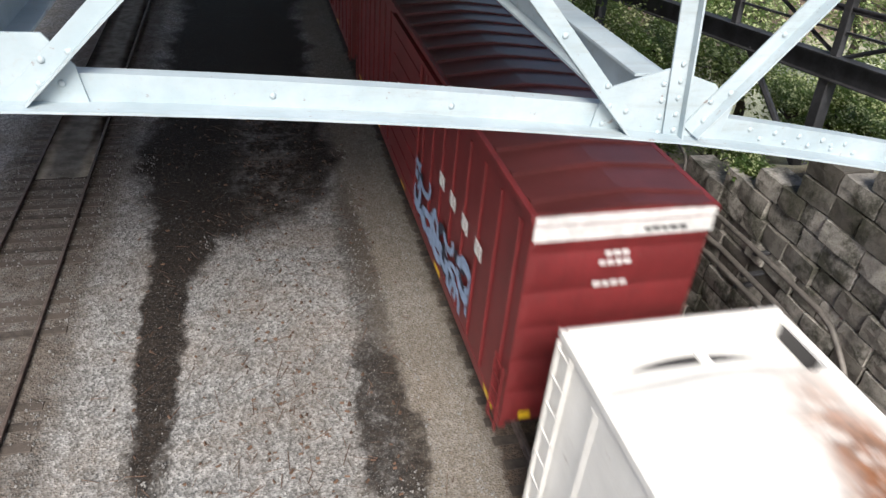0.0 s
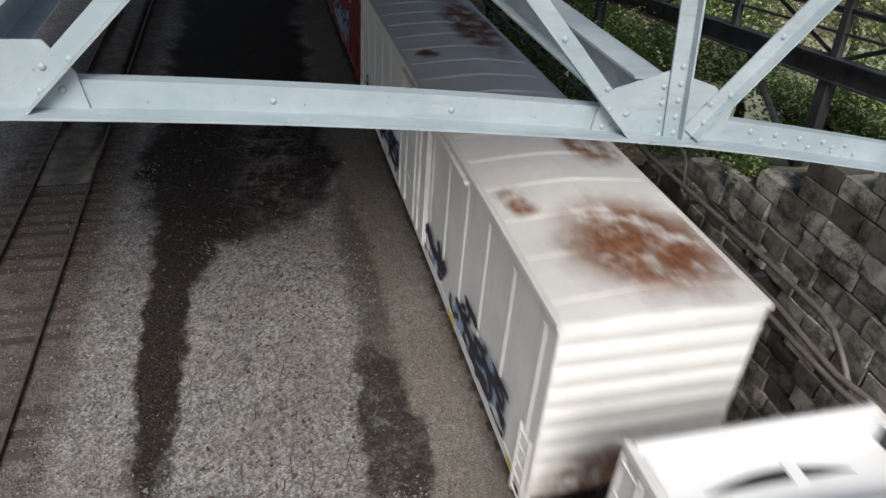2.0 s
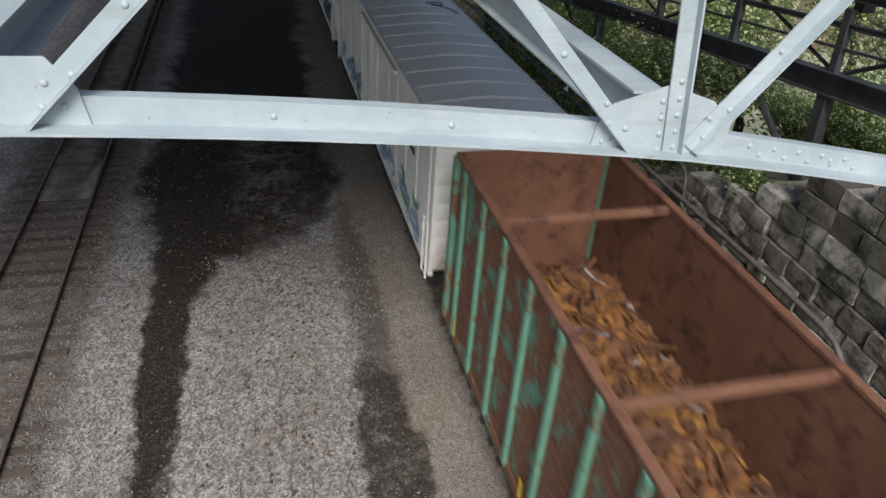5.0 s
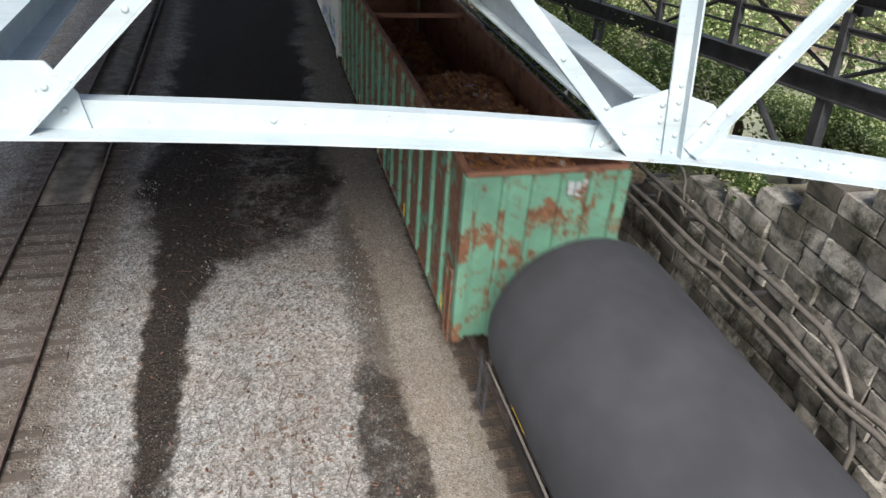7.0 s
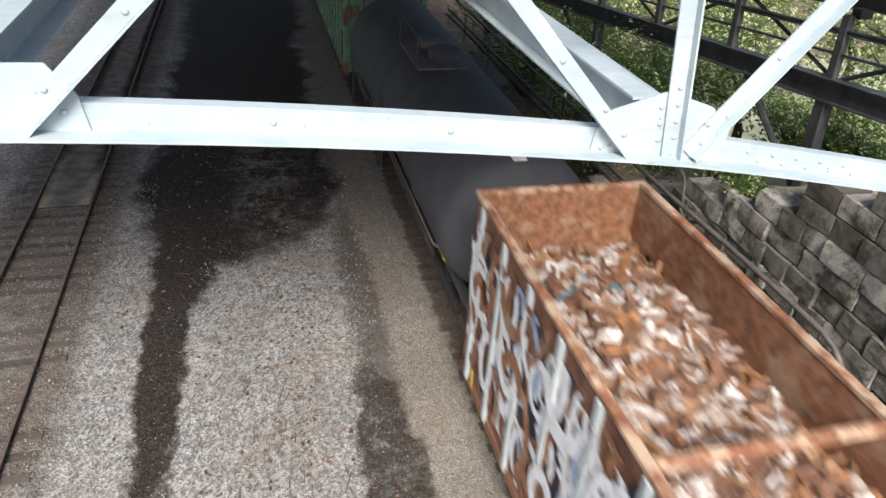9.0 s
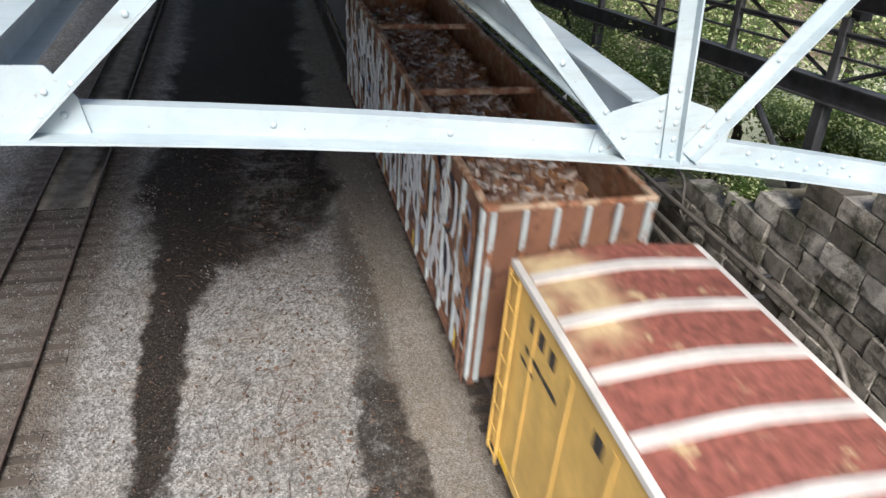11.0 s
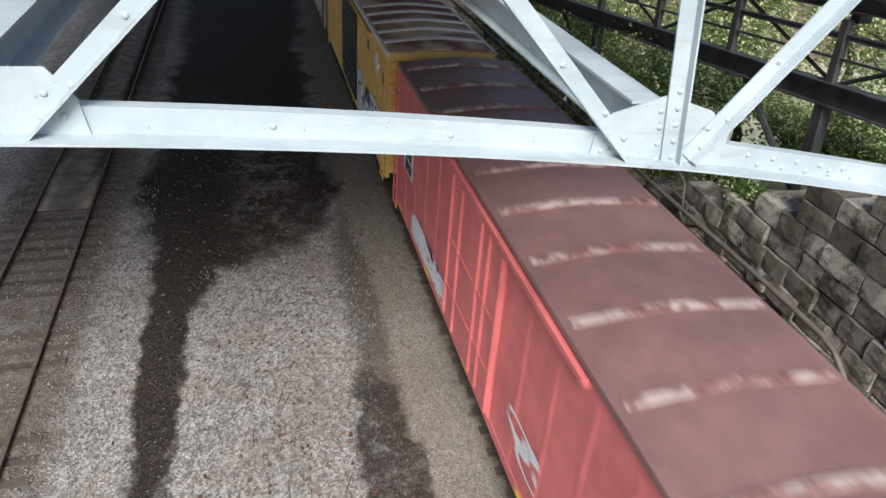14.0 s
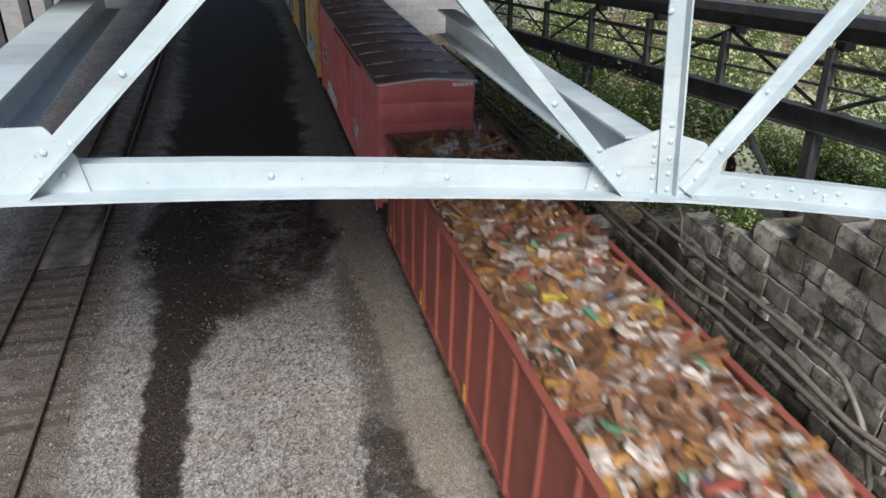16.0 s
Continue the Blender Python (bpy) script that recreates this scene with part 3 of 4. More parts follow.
def bank_z(x, y):
    z = max(0.2, wall_top(y) - 0.35) if y < 40 else 0.3
    z = min(z, 7.5) + (x - 3.9) * 0.10 + 0.15 * noise.noise((x * 0.7, y * 0.7, 0))
    return min(z, 4.2 + (x - 6.5) * 0.12) if x > 6.5 else z


def build_bank():
    bm = bmesh.new()
    xs = [4.05, 4.6, 5.5, 7, 9, 12, 16, 22, 30]
    ys = [-6 + 1.6 * i for i in range(34)]
    g = {}
    for i, x in enumerate(xs):
        for j, y in enumerate(ys):
            g[i, j] = bm.verts.new((x, y, bank_z(x, y)))
    for i in range(len(xs) - 1):
        for j in range(len(ys) - 1):
            bm.faces.new((g[i, j], g[i + 1, j], g[i + 1, j + 1], g[i, j + 1]))
    tagged(part("bank", bm, "bank", smooth=True), "earth bank strewn with dead leaves behind the stone wall", "bank", kind="structure")


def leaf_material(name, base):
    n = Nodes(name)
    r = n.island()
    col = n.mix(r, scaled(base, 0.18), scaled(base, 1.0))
    # The palest leaves hold sunlit glints in their colour.
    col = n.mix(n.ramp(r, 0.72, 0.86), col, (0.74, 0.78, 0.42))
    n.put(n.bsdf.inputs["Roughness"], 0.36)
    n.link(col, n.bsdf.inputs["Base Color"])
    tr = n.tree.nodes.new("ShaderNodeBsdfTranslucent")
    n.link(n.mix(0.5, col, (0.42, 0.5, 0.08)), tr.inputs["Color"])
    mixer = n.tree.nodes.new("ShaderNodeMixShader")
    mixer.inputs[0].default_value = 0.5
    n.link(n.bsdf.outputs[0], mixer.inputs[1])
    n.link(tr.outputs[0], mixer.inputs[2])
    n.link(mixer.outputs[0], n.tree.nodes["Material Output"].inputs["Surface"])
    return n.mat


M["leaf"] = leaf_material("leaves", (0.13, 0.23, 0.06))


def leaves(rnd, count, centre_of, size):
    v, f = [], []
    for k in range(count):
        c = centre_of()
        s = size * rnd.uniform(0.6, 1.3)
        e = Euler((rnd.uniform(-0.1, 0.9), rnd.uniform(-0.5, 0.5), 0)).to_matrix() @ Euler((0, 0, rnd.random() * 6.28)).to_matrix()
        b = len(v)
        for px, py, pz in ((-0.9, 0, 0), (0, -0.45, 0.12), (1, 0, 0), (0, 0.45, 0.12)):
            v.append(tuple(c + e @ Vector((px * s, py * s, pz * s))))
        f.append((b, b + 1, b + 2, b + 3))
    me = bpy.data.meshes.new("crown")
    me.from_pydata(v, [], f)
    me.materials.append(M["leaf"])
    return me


def build_tree(x, y, z, height, spread, seed, count=5200):
    rnd = random.Random(seed)
    tree = tagged(new("tree"), "leafy broadleaf tree with a forked dark trunk", "tree", "trees beyond the wall")
    tree.location = (x, y, z)
    bm = bmesh.new()
    lean = Vector((rnd.uniform(-0.15, 0.15), rnd.uniform(-0.15, 0.15), 1))
    tips = []
    prev = [Vector((0, 0, -0.3))]
    for k in range(1, 6):
        prev.append(lean * (height * 0.6 * k / 5) + Vector((rnd.uniform(-0.1, 0.1), rnd.uniform(-0.1, 0.1), 0)))
    sweep(bm, ring(1, 8), [Matrix.Translation(p) @ Matrix.Rotation(radians(-90), 4, "X") @ Matrix.Scale(0.16 * (1 - 0.13 * i), 4) for i, p in enumerate(prev)])
    for k in range(9):
        a = rnd.choice(prev[1:])
        d = Vector((rnd.uniform(-1, 1), rnd.uniform(-1, 1), rnd.uniform(0.15, 0.9))).normalized()
        b = a + d * spread * rnd.uniform(0.5, 1.0)
        mid = (a + b) / 2 + Vector((0, 0, 0.15))
        path = [a, mid, b]
        sweep(bm, ring(1, 6), [Matrix.Translation(p) @ d.to_track_quat("Y", "Z").to_matrix().to_4x4() @ Matrix.Scale(q, 4) for p, q in zip(path, (0.07, 0.045, 0.015))])
        tips += [mid, b, b]
    part("trunk", bm, "bark", tree)
    clumps = [t + Vector((rnd.gauss(0, 0.4), rnd.gauss(0, 0.4), rnd.gauss(0, 0.35))) for t in tips for _ in range(3)]

    def place():
        c = rnd.choice(clumps)
        return c + Vector((rnd.gauss(0, 0.42), rnd.gauss(0, 0.42), rnd.gauss(0, 0.3)))
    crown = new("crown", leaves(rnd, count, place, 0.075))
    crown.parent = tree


def build_bush(x, y, z, r, seed, count=2600):
    rnd = random.Random(seed)
    bush = tagged(new("bush"), "green leafy bush on the bank behind the wall", "bush", "bushes behind the wall")
    bush.location = (x, y, z)
    bm = bmesh.new()
    tips = []
    for k in range(8):
        d = Vector((rnd.uniform(-1, 1), rnd.uniform(-1, 1), rnd.uniform(0.5, 1.4)))
        tip = d.normalized() * r * rnd.uniform(0.6, 1.1)
        sweep(bm, ring(1, 5), [Matrix.Translation(tip * q + Vector((0, 0, -0.1))) @ d.to_track_quat("Y", "Z").to_matrix().to_4x4() @ Matrix.Scale(w, 4) for q, w in ((0, 0.03), (0.5, 0.02), (1, 0.008))])
        tips += [tip * 0.6, tip]
    part("stems", bm, "bark", bush)

    def place():
        return rnd.choice(tips) + Vector((rnd.gauss(0, r * 0.26), rnd.gauss(0, r * 0.26), abs(rnd.gauss(0, r * 0.22))))
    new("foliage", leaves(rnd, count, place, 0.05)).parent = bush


def build_vegetation():
    for i, (x, y, z, h, s) in enumerate(((10.8, 12.6, 3.0, 5.0, 2.2), (8.8, 17, 2.4, 5.5, 2.4), (10.6, 21, 2.4, 6, 2.6), (12.5, 15.5, 3.2, 6.5, 3), (12, 10.6, 3.4, 6, 2.6), (15, 20, 3.2, 7, 3), (9, 26, 1.6, 6, 2.6), (15.5, 26, 2.8, 7, 3), (9.9, 14.4, 2.6, 4.2, 1.9), (11, 33, 1.6, 6, 3), (10.5, 9.6, 3.6, 4.6, 2.0), (14.5, 13, 3.4, 7, 3), (9.0, 21.5, 2.0, 5, 2.2), (6.0, 20.0, 0.8, 4.2, 2.0), (6.2, 24.5, 0.6, 4.4, 2.1), (5.8, 29.0, 0.5, 4.4, 2.2), (8.3, 31.5, 1.0, 5, 2.4))):
        low = x > 8.2 and y < 22
        build_tree(x, y, z, h * (0.5 if low else 1), s * (0.8 if low else 1), 20 + i, 4200 if low else 10000)
    for i, (x, y, z, r) in enumerate(((4.0, 10.2, 4.1, 0.36), (4.9, 11.6, 3.6, 0.42), (5.4, 9.9, 4.4, 0.5), (5.6, 13.5, 2.9, 0.8), (6.0, 8.2, 4.6, 0.6), (5.2, 15.5, 2.0, 0.9), (7.9, 9.8, 4.2, 0.55), (8.6, 11.0, 4.1, 0.6), (7.8, 11.9, 4.1, 0.55), (8.7, 13.0, 4.0, 0.7), (8.0, 14.2, 3.7, 0.6), (8.9, 15.2, 3.4, 0.9), (5.0, 18.2, 0.9, 1.1), (5.3, 21.5, 0.8, 1.2), (5.2, 25.5, 0.8, 1.2))):
        build_bush(x, y, z, r, 60 + i)
    rnd = random.Random(77)
    for k in range(14):
        x, y = 9.8 + 1.9 * (k % 3) + rnd.uniform(-0.5, 0.5), 8.6 + 2.3 * (k // 3) + rnd.uniform(-0.8, 0.8)
        build_bush(x, y, bank_z(x, y), rnd.uniform(0.8, 1.25), 90 + k, 1900)


# ---- freight cars ----
SPEED = 8.65
M["maroon"] = paint("maroon boxcar paint", (0.19, 0.024, 0.026), 0.1, (0.07, 0.03, 0.02), 0.45)
M["maroon_roof"] = paint("maroon roof", (0.10, 0.022, 0.022), 0.15, (0.06, 0.03, 0.025), 0.4, 0.1)
M["white_car"] = paint("white reefer paint", (0.86, 0.84, 0.8), 0.22, (0.22, 0.12, 0.065), 0.45, 0.45, 0.22, tone=(0.9, 1.04))
M["white_roof_rusty"] = paint("white roof with rust", (0.88, 0.86, 0.82), 0.16, (0.2, 0.085, 0.04), 0.45, 0.0, 0.06, tone=(0.94, 1.03), blobs=(((0.45, -7.0, 4.5), (1.25, 1.3, 1.0)), ((-1.1, -5.4, 4.5), (0.26, 0.42, 1.0)), ((-0.97, 2.0, 4.5), (0.25, 0.2, 1.0)), ((0.95, -3.5, 4.5), (0.55, 0.8, 1.0)), ((0.9, 4.5, 4.5), (0.7, 2.6, 1.0))))
M["white_end"] = paint("white end with rust low down", (0.88, 0.87, 0.84), 0.1, (0.2, 0.1, 0.05), 0.45, 0.15, 0.1, tone=(0.94, 1.03), blobs=(((0.1, -8.6, 1.2), (1.5, 0.6, 0.75)),))
M["white_roof"] = paint("clean white roof", (0.9, 0.9, 0.89), 0.02, (0.3, 0.27, 0.24), 0.4, 0.0, 0.04, tone=(0.95, 1.03))
M["green"] = paint("faded green gondola paint", (0.125, 0.285, 0.2), 0.6, (0.13, 0.06, 0.03), 0.6)
M["green_worn"] = paint("green paint mostly lost to rust", (0.09, 0.25, 0.18), 0.88, (0.12, 0.052, 0.028), 0.65)
M["rust"] = paint("bare rusted steel", (0.21, 0.095, 0.055), 0.55, (0.095, 0.042, 0.027), 0.8)
M["rust_worn"] = paint("rusted steel with pale worn patches", (0.36, 0.23, 0.15), 0.85, (0.19, 0.085, 0.042), 0.8, 0.5, 0.3)
M["rim_worn"] = paint("worn rim with pale scale", (0.5, 0.36, 0.25), 0.72, (0.2, 0.085, 0.045), 0.75, 0.1, 0.3)
M["tank_black"] = paint("satin black tank paint", (0.05, 0.051, 0.058), 0.05, (0.05, 0.045, 0.04), 0.8, 0.15, 0.1)
M["yellow"] = paint("yellow boxcar paint", (0.72, 0.46, 0.13), 0.14, (0.2, 0.09, 0.04), 0.5, 0.35)
M["brown_roof"] = paint("rust-brown roof panels", (0.6, 0.46, 0.26), 1.0, (0.19, 0.062, 0.046), 0.5, 0.1, 0.2, (), (((-0.3, -6.2, 4.7), (1.8, 2.1, 1.5)), ((-1.4, -1.5, 4.7), (0.5, 1.6, 1.5)), ((-1.2, 6.6, 4.7), (0.8, 1.2, 1.5))))
M["rib_white"] = paint("pale galvanised rib", (0.66, 0.63, 0.60), 0.15, (0.25, 0.17, 0.12), 0.5, 0.1, 0.25)
M["rib_faint"] = paint("worn pale rib", (0.46, 0.38, 0.36), 0.72, (0.17, 0.085, 0.08), 0.5, 0.1, 0.25)
M["red"] = paint("faded red boxcar paint", (0.64, 0.17, 0.17), 0.14, (0.2, 0.06, 0.04), 0.5, 0.3)
M["mauve_roof"] = paint("dull mauve-brown roof", (0.21, 0.12, 0.115), 0.2, (0.15, 0.09, 0.085), 0.5, 0.1, 0.25)
M["oxide"] = paint("oxide-red gondola paint", (0.24, 0.065, 0.045), 0.32, (0.16, 0.07, 0.035), 0.65)
M["blackdoor"] = paint("black door paint", (0.03, 0.028, 0.03), 0.15, (0.08, 0.06, 0.05), 0.5)
M["silver"] = paint("graffitied pale blue paint", (0.42, 0.46, 0.47), 0.5, (0.17, 0.07, 0.035), 0.6)
M["reflector_yellow"] = plain("yellow reflector tape", (0.75, 0.5, 0.02), 0.35, 0, 0.1)
M["reflector_white"] = plain("white marking paint", (0.75, 0.74, 0.72), 0.5, 0, 0.15)
M["spray_blue"] = plain("pale blue spray paint", (0.32, 0.42, 0.6), 0.6, 0, 0.2)
M["spray_dark"] = plain("black spray paint", (0.03, 0.03, 0.05), 0.6, 0, 0.3)
M["spray_white"] = plain("white spray paint", (0.7, 0.7, 0.72), 0.6, 0, 0.15)
M["spray_pink"] = plain("pink spray paint", (0.6, 0.35, 0.42), 0.6, 0, 0.2)
M["spray_green"] = plain("green spray paint", (0.1, 0.3, 0.16), 0.6, 0, 0.2)


def add_running_gear(car, length):
    """Centre sill, couplers, two trucks with side frames and wheelsets."""
    h = length / 2
    part("centre_sill", boxes((-0.3, 0.3, -h - 0.1, h + 0.1, 0.75, 1.05)), "underframe", car)
    for s in (-1, 1):
        bm = boxes((-0.09, 0.09, s * (h + 0.3) - 0.4, s * (h + 0.3) + 0.4, 0.78, 0.95), (-0.16, 0.16, s * (h + 0.62) - 0.14, s * (h + 0.62) + 0.14, 0.72, 1.0))
        part("coupler", bevelled(bm, 0.02), "underframe", car)
        yc = s * (h - 2.1)
        truck = part("truck", bevelled(boxes((-1.0, 1.0, yc - 0.2, yc + 0.2, 0.4, 0.72), (-1.08, -0.95, yc - 1.15, yc + 1.15, 0.38, 0.62), (0.95, 1.08, yc - 1.15, yc + 1.15, 0.38, 0.62)), 0.03), "underframe", car)
        for a in (-0.88, 0.88):
            bm = bmesh.new()
            turn = Matrix.Rotation(radians(90), 4, "Z")
            sweep(bm, ring(0.08, 8), [turn @ Matrix.Translation((0, q, 0)) for q in (-0.95, 0.95)])
            for w in (-1, 1):
                prof = [(0.46, 0.66), (0.46, 0.75), (0.49, 0.755), (0.49, 0.785)]
                path = [turn @ Matrix.Translation((0, w * p[1], 0)) @ Matrix.Scale(p[0] / 0.46, 4, (1, 0, 0)) @ Matrix.Scale(p[0] / 0.46, 4, (0, 0, 1)) for p in prof]
                sweep(bm, ring(0.46, 18), path)
            bmesh.ops.recalc_face_normals(bm, faces=bm.faces)
            wheelset = part("wheelset", bm, "wheel", truck)
            WHEELS.append((wheelset, yc + a))


WHEELS = []
CARS = []


def roof_mesh(width, length, eave, crown, y0, y1, segments=8, lift=0.0, thick=0.05):
    prof = []
    w = width / 2
    for i in range(segments + 1):
        x = -w + 2 * w * i / segments
        prof.append((x, 0, eave + crown * (1 - (abs(x) / w) ** 1.35) + lift))
    prof += [(p[0], 0, p[2] - thick - lift) for p in reversed(prof)]
    bm = sweep(bmesh.new(), prof, [Matrix.Translation((0, y, 0)) for y in (y0, y1)])
    bmesh.ops.recalc_face_normals(bm, faces=bm.faces)
    return bm


def ribbed_end(width, z0, z1, y, sign, count, depth=0.06):
    """An end wall pressed into horizontal ribs."""
    bm = bmesh.new()
    prof = []
    n = count * 6
    for i in range(n + 1):
        t = i / n
        bulge = max(0.0, math.sin(math.pi * ((t * count) % 1.0))) ** 0.8
        prof.append((z0 + (z1 - z0) * t, depth * bulge))
    w = width / 2
    rings = []
    for z, d in prof:
        row = []
        for x, k in ((-w + 0.004, 0.15), (-w + 0.05, 0.55), (-w + 0.13, 1.0), (w - 0.13, 1.0), (w - 0.05, 0.55), (w - 0.004, 0.15)):
            row.append(bm.verts.new((x, y + sign * d * k, z)))
        rings.append(row)
    for a, b in zip(rings, rings[1:]):
        for i in range(5):
            q = (a[i], a[i + 1], b[i + 1], b[i])
            bm.faces.new(q if sign < 0 else q[::-1])
    ext = bmesh.ops.solidify(bm, geom=list(bm.faces), thickness=0.03)
    bmesh.ops.recalc_face_normals(bm, faces=bm.faces)
    return bm


def ladder(x, y0, y1, z0, z1, rungs):
    bm = boxes((x - 0.02, x + 0.02, y0, y0 + 0.03, z0, z1), (x - 0.02, x + 0.02, y1 - 0.03, y1, z0, z1))
    for i in range(rungs):
        z = z0 + 0.1 + (z1 - z0 - 0.2) * i / max(1, rungs - 1)
        box(bm, x - 0.012, x + 0.012, y0, y1, z - 0.012, z + 0.012)
    return bm


def scribble(rnd, x, y0, y1, z0, z1, count, sign=-1):
    """Loops and bars of spray paint on a side wall at x."""
    bm = bmesh.new()
    for k in range(count):
        cy, cz = rnd.uniform(y0, y1), rnd.uniform(z0, z1)
        h, w, a0 = rnd.uniform(0.25, 0.6) * (z1 - z0), rnd.uniform(0.25, 0.6), rnd.uniform(0, 6.28)
        sweep_a, n, t = rnd.uniform(2.2, 5.0), 9, rnd.uniform(0.05, 0.13)
        off = sign * (0.006 + 0.0007 * k)
        prev = None
        for i in range(n):
            a = a0 + sweep_a * i / (n - 1)
            p = [bm.verts.new((x + off, min(max(cy + math.cos(a) * (w + q), y0), y1), min(max(cz + math.sin(a) * (h * 0.5 + q), z0), z1))) for q in (-t, t)]
            if prev:
                bm.faces.new((prev[0], prev[1], p[1], p[0]))
            prev = p
    bmesh.ops.remove_doubles(bm, verts=bm.verts, dist=0.0005)
    return bm


def start_car(name, label, category, near, length):
    car = tagged(new(name), label, category, "cars of the freight train")
    CARS.append((car, near + length / 2))
    return car


def boxcar(label, near, length, width, top, colour, roof, rib, rib_step, end_ribs, side_step=1.2, door=None, door_y=(-1.6, 1.6), crown=0.13, well=False, end_colour=None, seed=1, rib_h=0.05, rib_w=0.07, eave_mat=None, post=0.045, plug=False, spray=(), rib_phase=0.5):
    rnd = random.Random(seed)
    car = start_car("boxcar", label, "freight car", near, length)
    w, h, sill = width / 2, length / 2, 1.0
    eave = top - crown
    for s in (-1, 1):
        wall = part("side_wall", boxes((min(s * w, s * (w - 0.05)), max(s * w, s * (w - 0.05)), -h + 0.03, h - 0.03, sill, eave - 0.04)), colour, car)
        y = -h + 0.45
        first_post = None
        while y < h - 0.3:
            if not (door_y[0] - 0.1 < y < door_y[1] + 0.1):
                bm = boxes((min(s * w, s * (w + post)), max(s * w, s * (w + post)), -0.055, 0.055, sill + 0.1, eave - 0.3))
                if first_post is None:
                    first_post = part("side_post", bevelled(bm, min(0.015, post * 0.4)), colour, wall)
                    first_post.location.y = y
                else:
                    bm.free()
                    again(first_post, wall, Matrix.Translation((0, y, 0)))
            y += side_step
        part("side_sill", bevelled(boxes((min(s * (w + 0.01), s * (w - 0.12)), max(s * (w + 0.01), s * (w - 0.12)), -h + 0.05, h - 0.05, sill - 0.22, sill + 0.02)), 0.012), colour, car)
        part("eave_rail", bevelled(boxes((min(s * (w + 0.05), s * (w - 0.06)), max(s * (w + 0.05), s * (w - 0.06)), -h, h, eave - 0.1, eave + 0.015)), 0.012), eave_mat or colour, car)
        d = part("door", bevelled(boxes((min(s * (w + 0.01), s * (w + 0.075)), max(s * (w + 0.01), s * (w + 0.075)), door_y[0], door_y[1], sill + 0.05, eave - 0.28)), 0.012), door or colour, car)
        ribs = []
        if plug:
            for y in (door_y[0] + 0.08, door_y[0] + 0.75, door_y[0] + 1.2, door_y[1] - 0.75, door_y[1] - 0.08):
                ribs.append((min(s * (w + 0.07), s * (w + 0.115)), max(s * (w + 0.07), s * (w + 0.115)), y - 0.035, y + 0.035, sill + 0.1, eave - 0.34))
            for z in (sill + 0.9, sill + 2.0):
                ribs.append((min(s * (w + 0.07), s * (w + 0.095)), max(s * (w + 0.07), s * (w + 0.095)), door_y[0] + 0.1, door_y[1] - 0.1, z - 0.05, z + 0.05))
        for k in range(0 if plug else 7):
            z = sill + 0.3 + (eave - sill - 0.9) * k / 6
            ribs.append((min(s * (w + 0.07), s * (w + 0.1)), max(s * (w + 0.07), s * (w + 0.1)), door_y[0] + 0.06, door_y[1] - 0.06, z - 0.04, z + 0.04))
        part("door_rib", boxes(*ribs), door or colour, d)
        part("door_track", boxes((min(s * (w + 0.01), s * (w + 0.12)), max(s * (w + 0.01), s * (w + 0.12)), door_y[0] - (door_y[1] - door_y[0]) + 0.2, door_y[1] + 0.2, eave - 0.24, eave - 0.15)), colour, car)
        part("ladder", ladder(s * (w + 0.07), -h + 0.08, -h + 0.5, sill - 0.3, sill + 1.2, 5), colour, car)
        part("ladder", ladder(s * (w + 0.07), h - 0.5, h - 0.08, sill - 0.3, eave - 0.1, 8), colour, car)
        for k in range(5):
            y = -h + 0.7 + (length - 1.4) * k / 4
            part("reflector", boxes((min(s * (w + 0.012), s * (w + 0.02)), max(s * (w + 0.012), s * (w + 0.02)), y - 0.25, y + 0.25, sill - 0.15, sill - 0.04)), "reflector_yellow", car)
    for s in (-1, 1):
        part("end_wall", ribbed_end(width, sill - 0.05, eave + crown * 0.3, s * (h - 0.025), s, end_ribs, 0.045), end_colour or colour, car)
    far = h - (1.25 if well else 0.0)
    r = part("roof", roof_mesh(width + 0.06, length, eave, crown, -h, far), roof, car)
    y = -h + rib_step * rib_phase
    while y < far - 0.2:
        part("roof_rib", roof_mesh(width - 0.12, length, eave + rib_h, crown, y - rib_w, y + rib_w, 8, 0.0, rib_h), rib, r)
        y += rib_step
    if well:
        part("roof_well", boxes((-w + 0.055, w - 0.055, far, h - 0.1, eave - 0.3, eave - 0.25), (-w + 0.055, -w + 0.1, far, h - 0.1, eave - 0.25, eave + 0.02), (w - 0.1, w - 0.055, far, h - 0.1, eave - 0.25, eave + 0.02), (-w + 0.02, w - 0.02, h - 0.14, h - 0.095, eave - 0.25, eave + crown * 0.6)), roof, car)
        # Black sheet on the closed floor stands for the dark inside a fan slot.
        slot = bmesh.new()
        edge = [(-0.95 + 1.85 * k / 12, far + 0.6 + 0.16 * math.sin(math.pi * k / 12)) for k in range(13)]
        lo = [slot.verts.new((x, y - 0.15 * math.sin(math.pi * (x + 0.95) / 1.85) - 0.01, eave - 0.245)) for x, y in edge]
        hi = [slot.verts.new((x, y, eave - 0.235)) for x, y in edge]
        for k in range(12):
            slot.faces.new((lo[k], lo[k + 1], hi[k + 1], hi[k]))
        part("vent_slot", slot, "blackdoor", car, "black sheet for the dark inside a curved fan slot")
        part("vent_clip", boxes((0.1, 0.26, far + 0.54, far + 0.8, eave - 0.24, eave - 0.2)), roof, car)
        # The side is closed; a black panel paints the dark of an opening.
        part("side_opening", boxes((w - 0.115, w - 0.103, far + 0.15, h - 0.35, eave - 0.22, eave - 0.02)), "blackdoor", car)
    part("floor", boxes((-w + 0.02, w - 0.02, -h + 0.03, h - 0.03, sill - 0.06, sill)), "underframe", car)
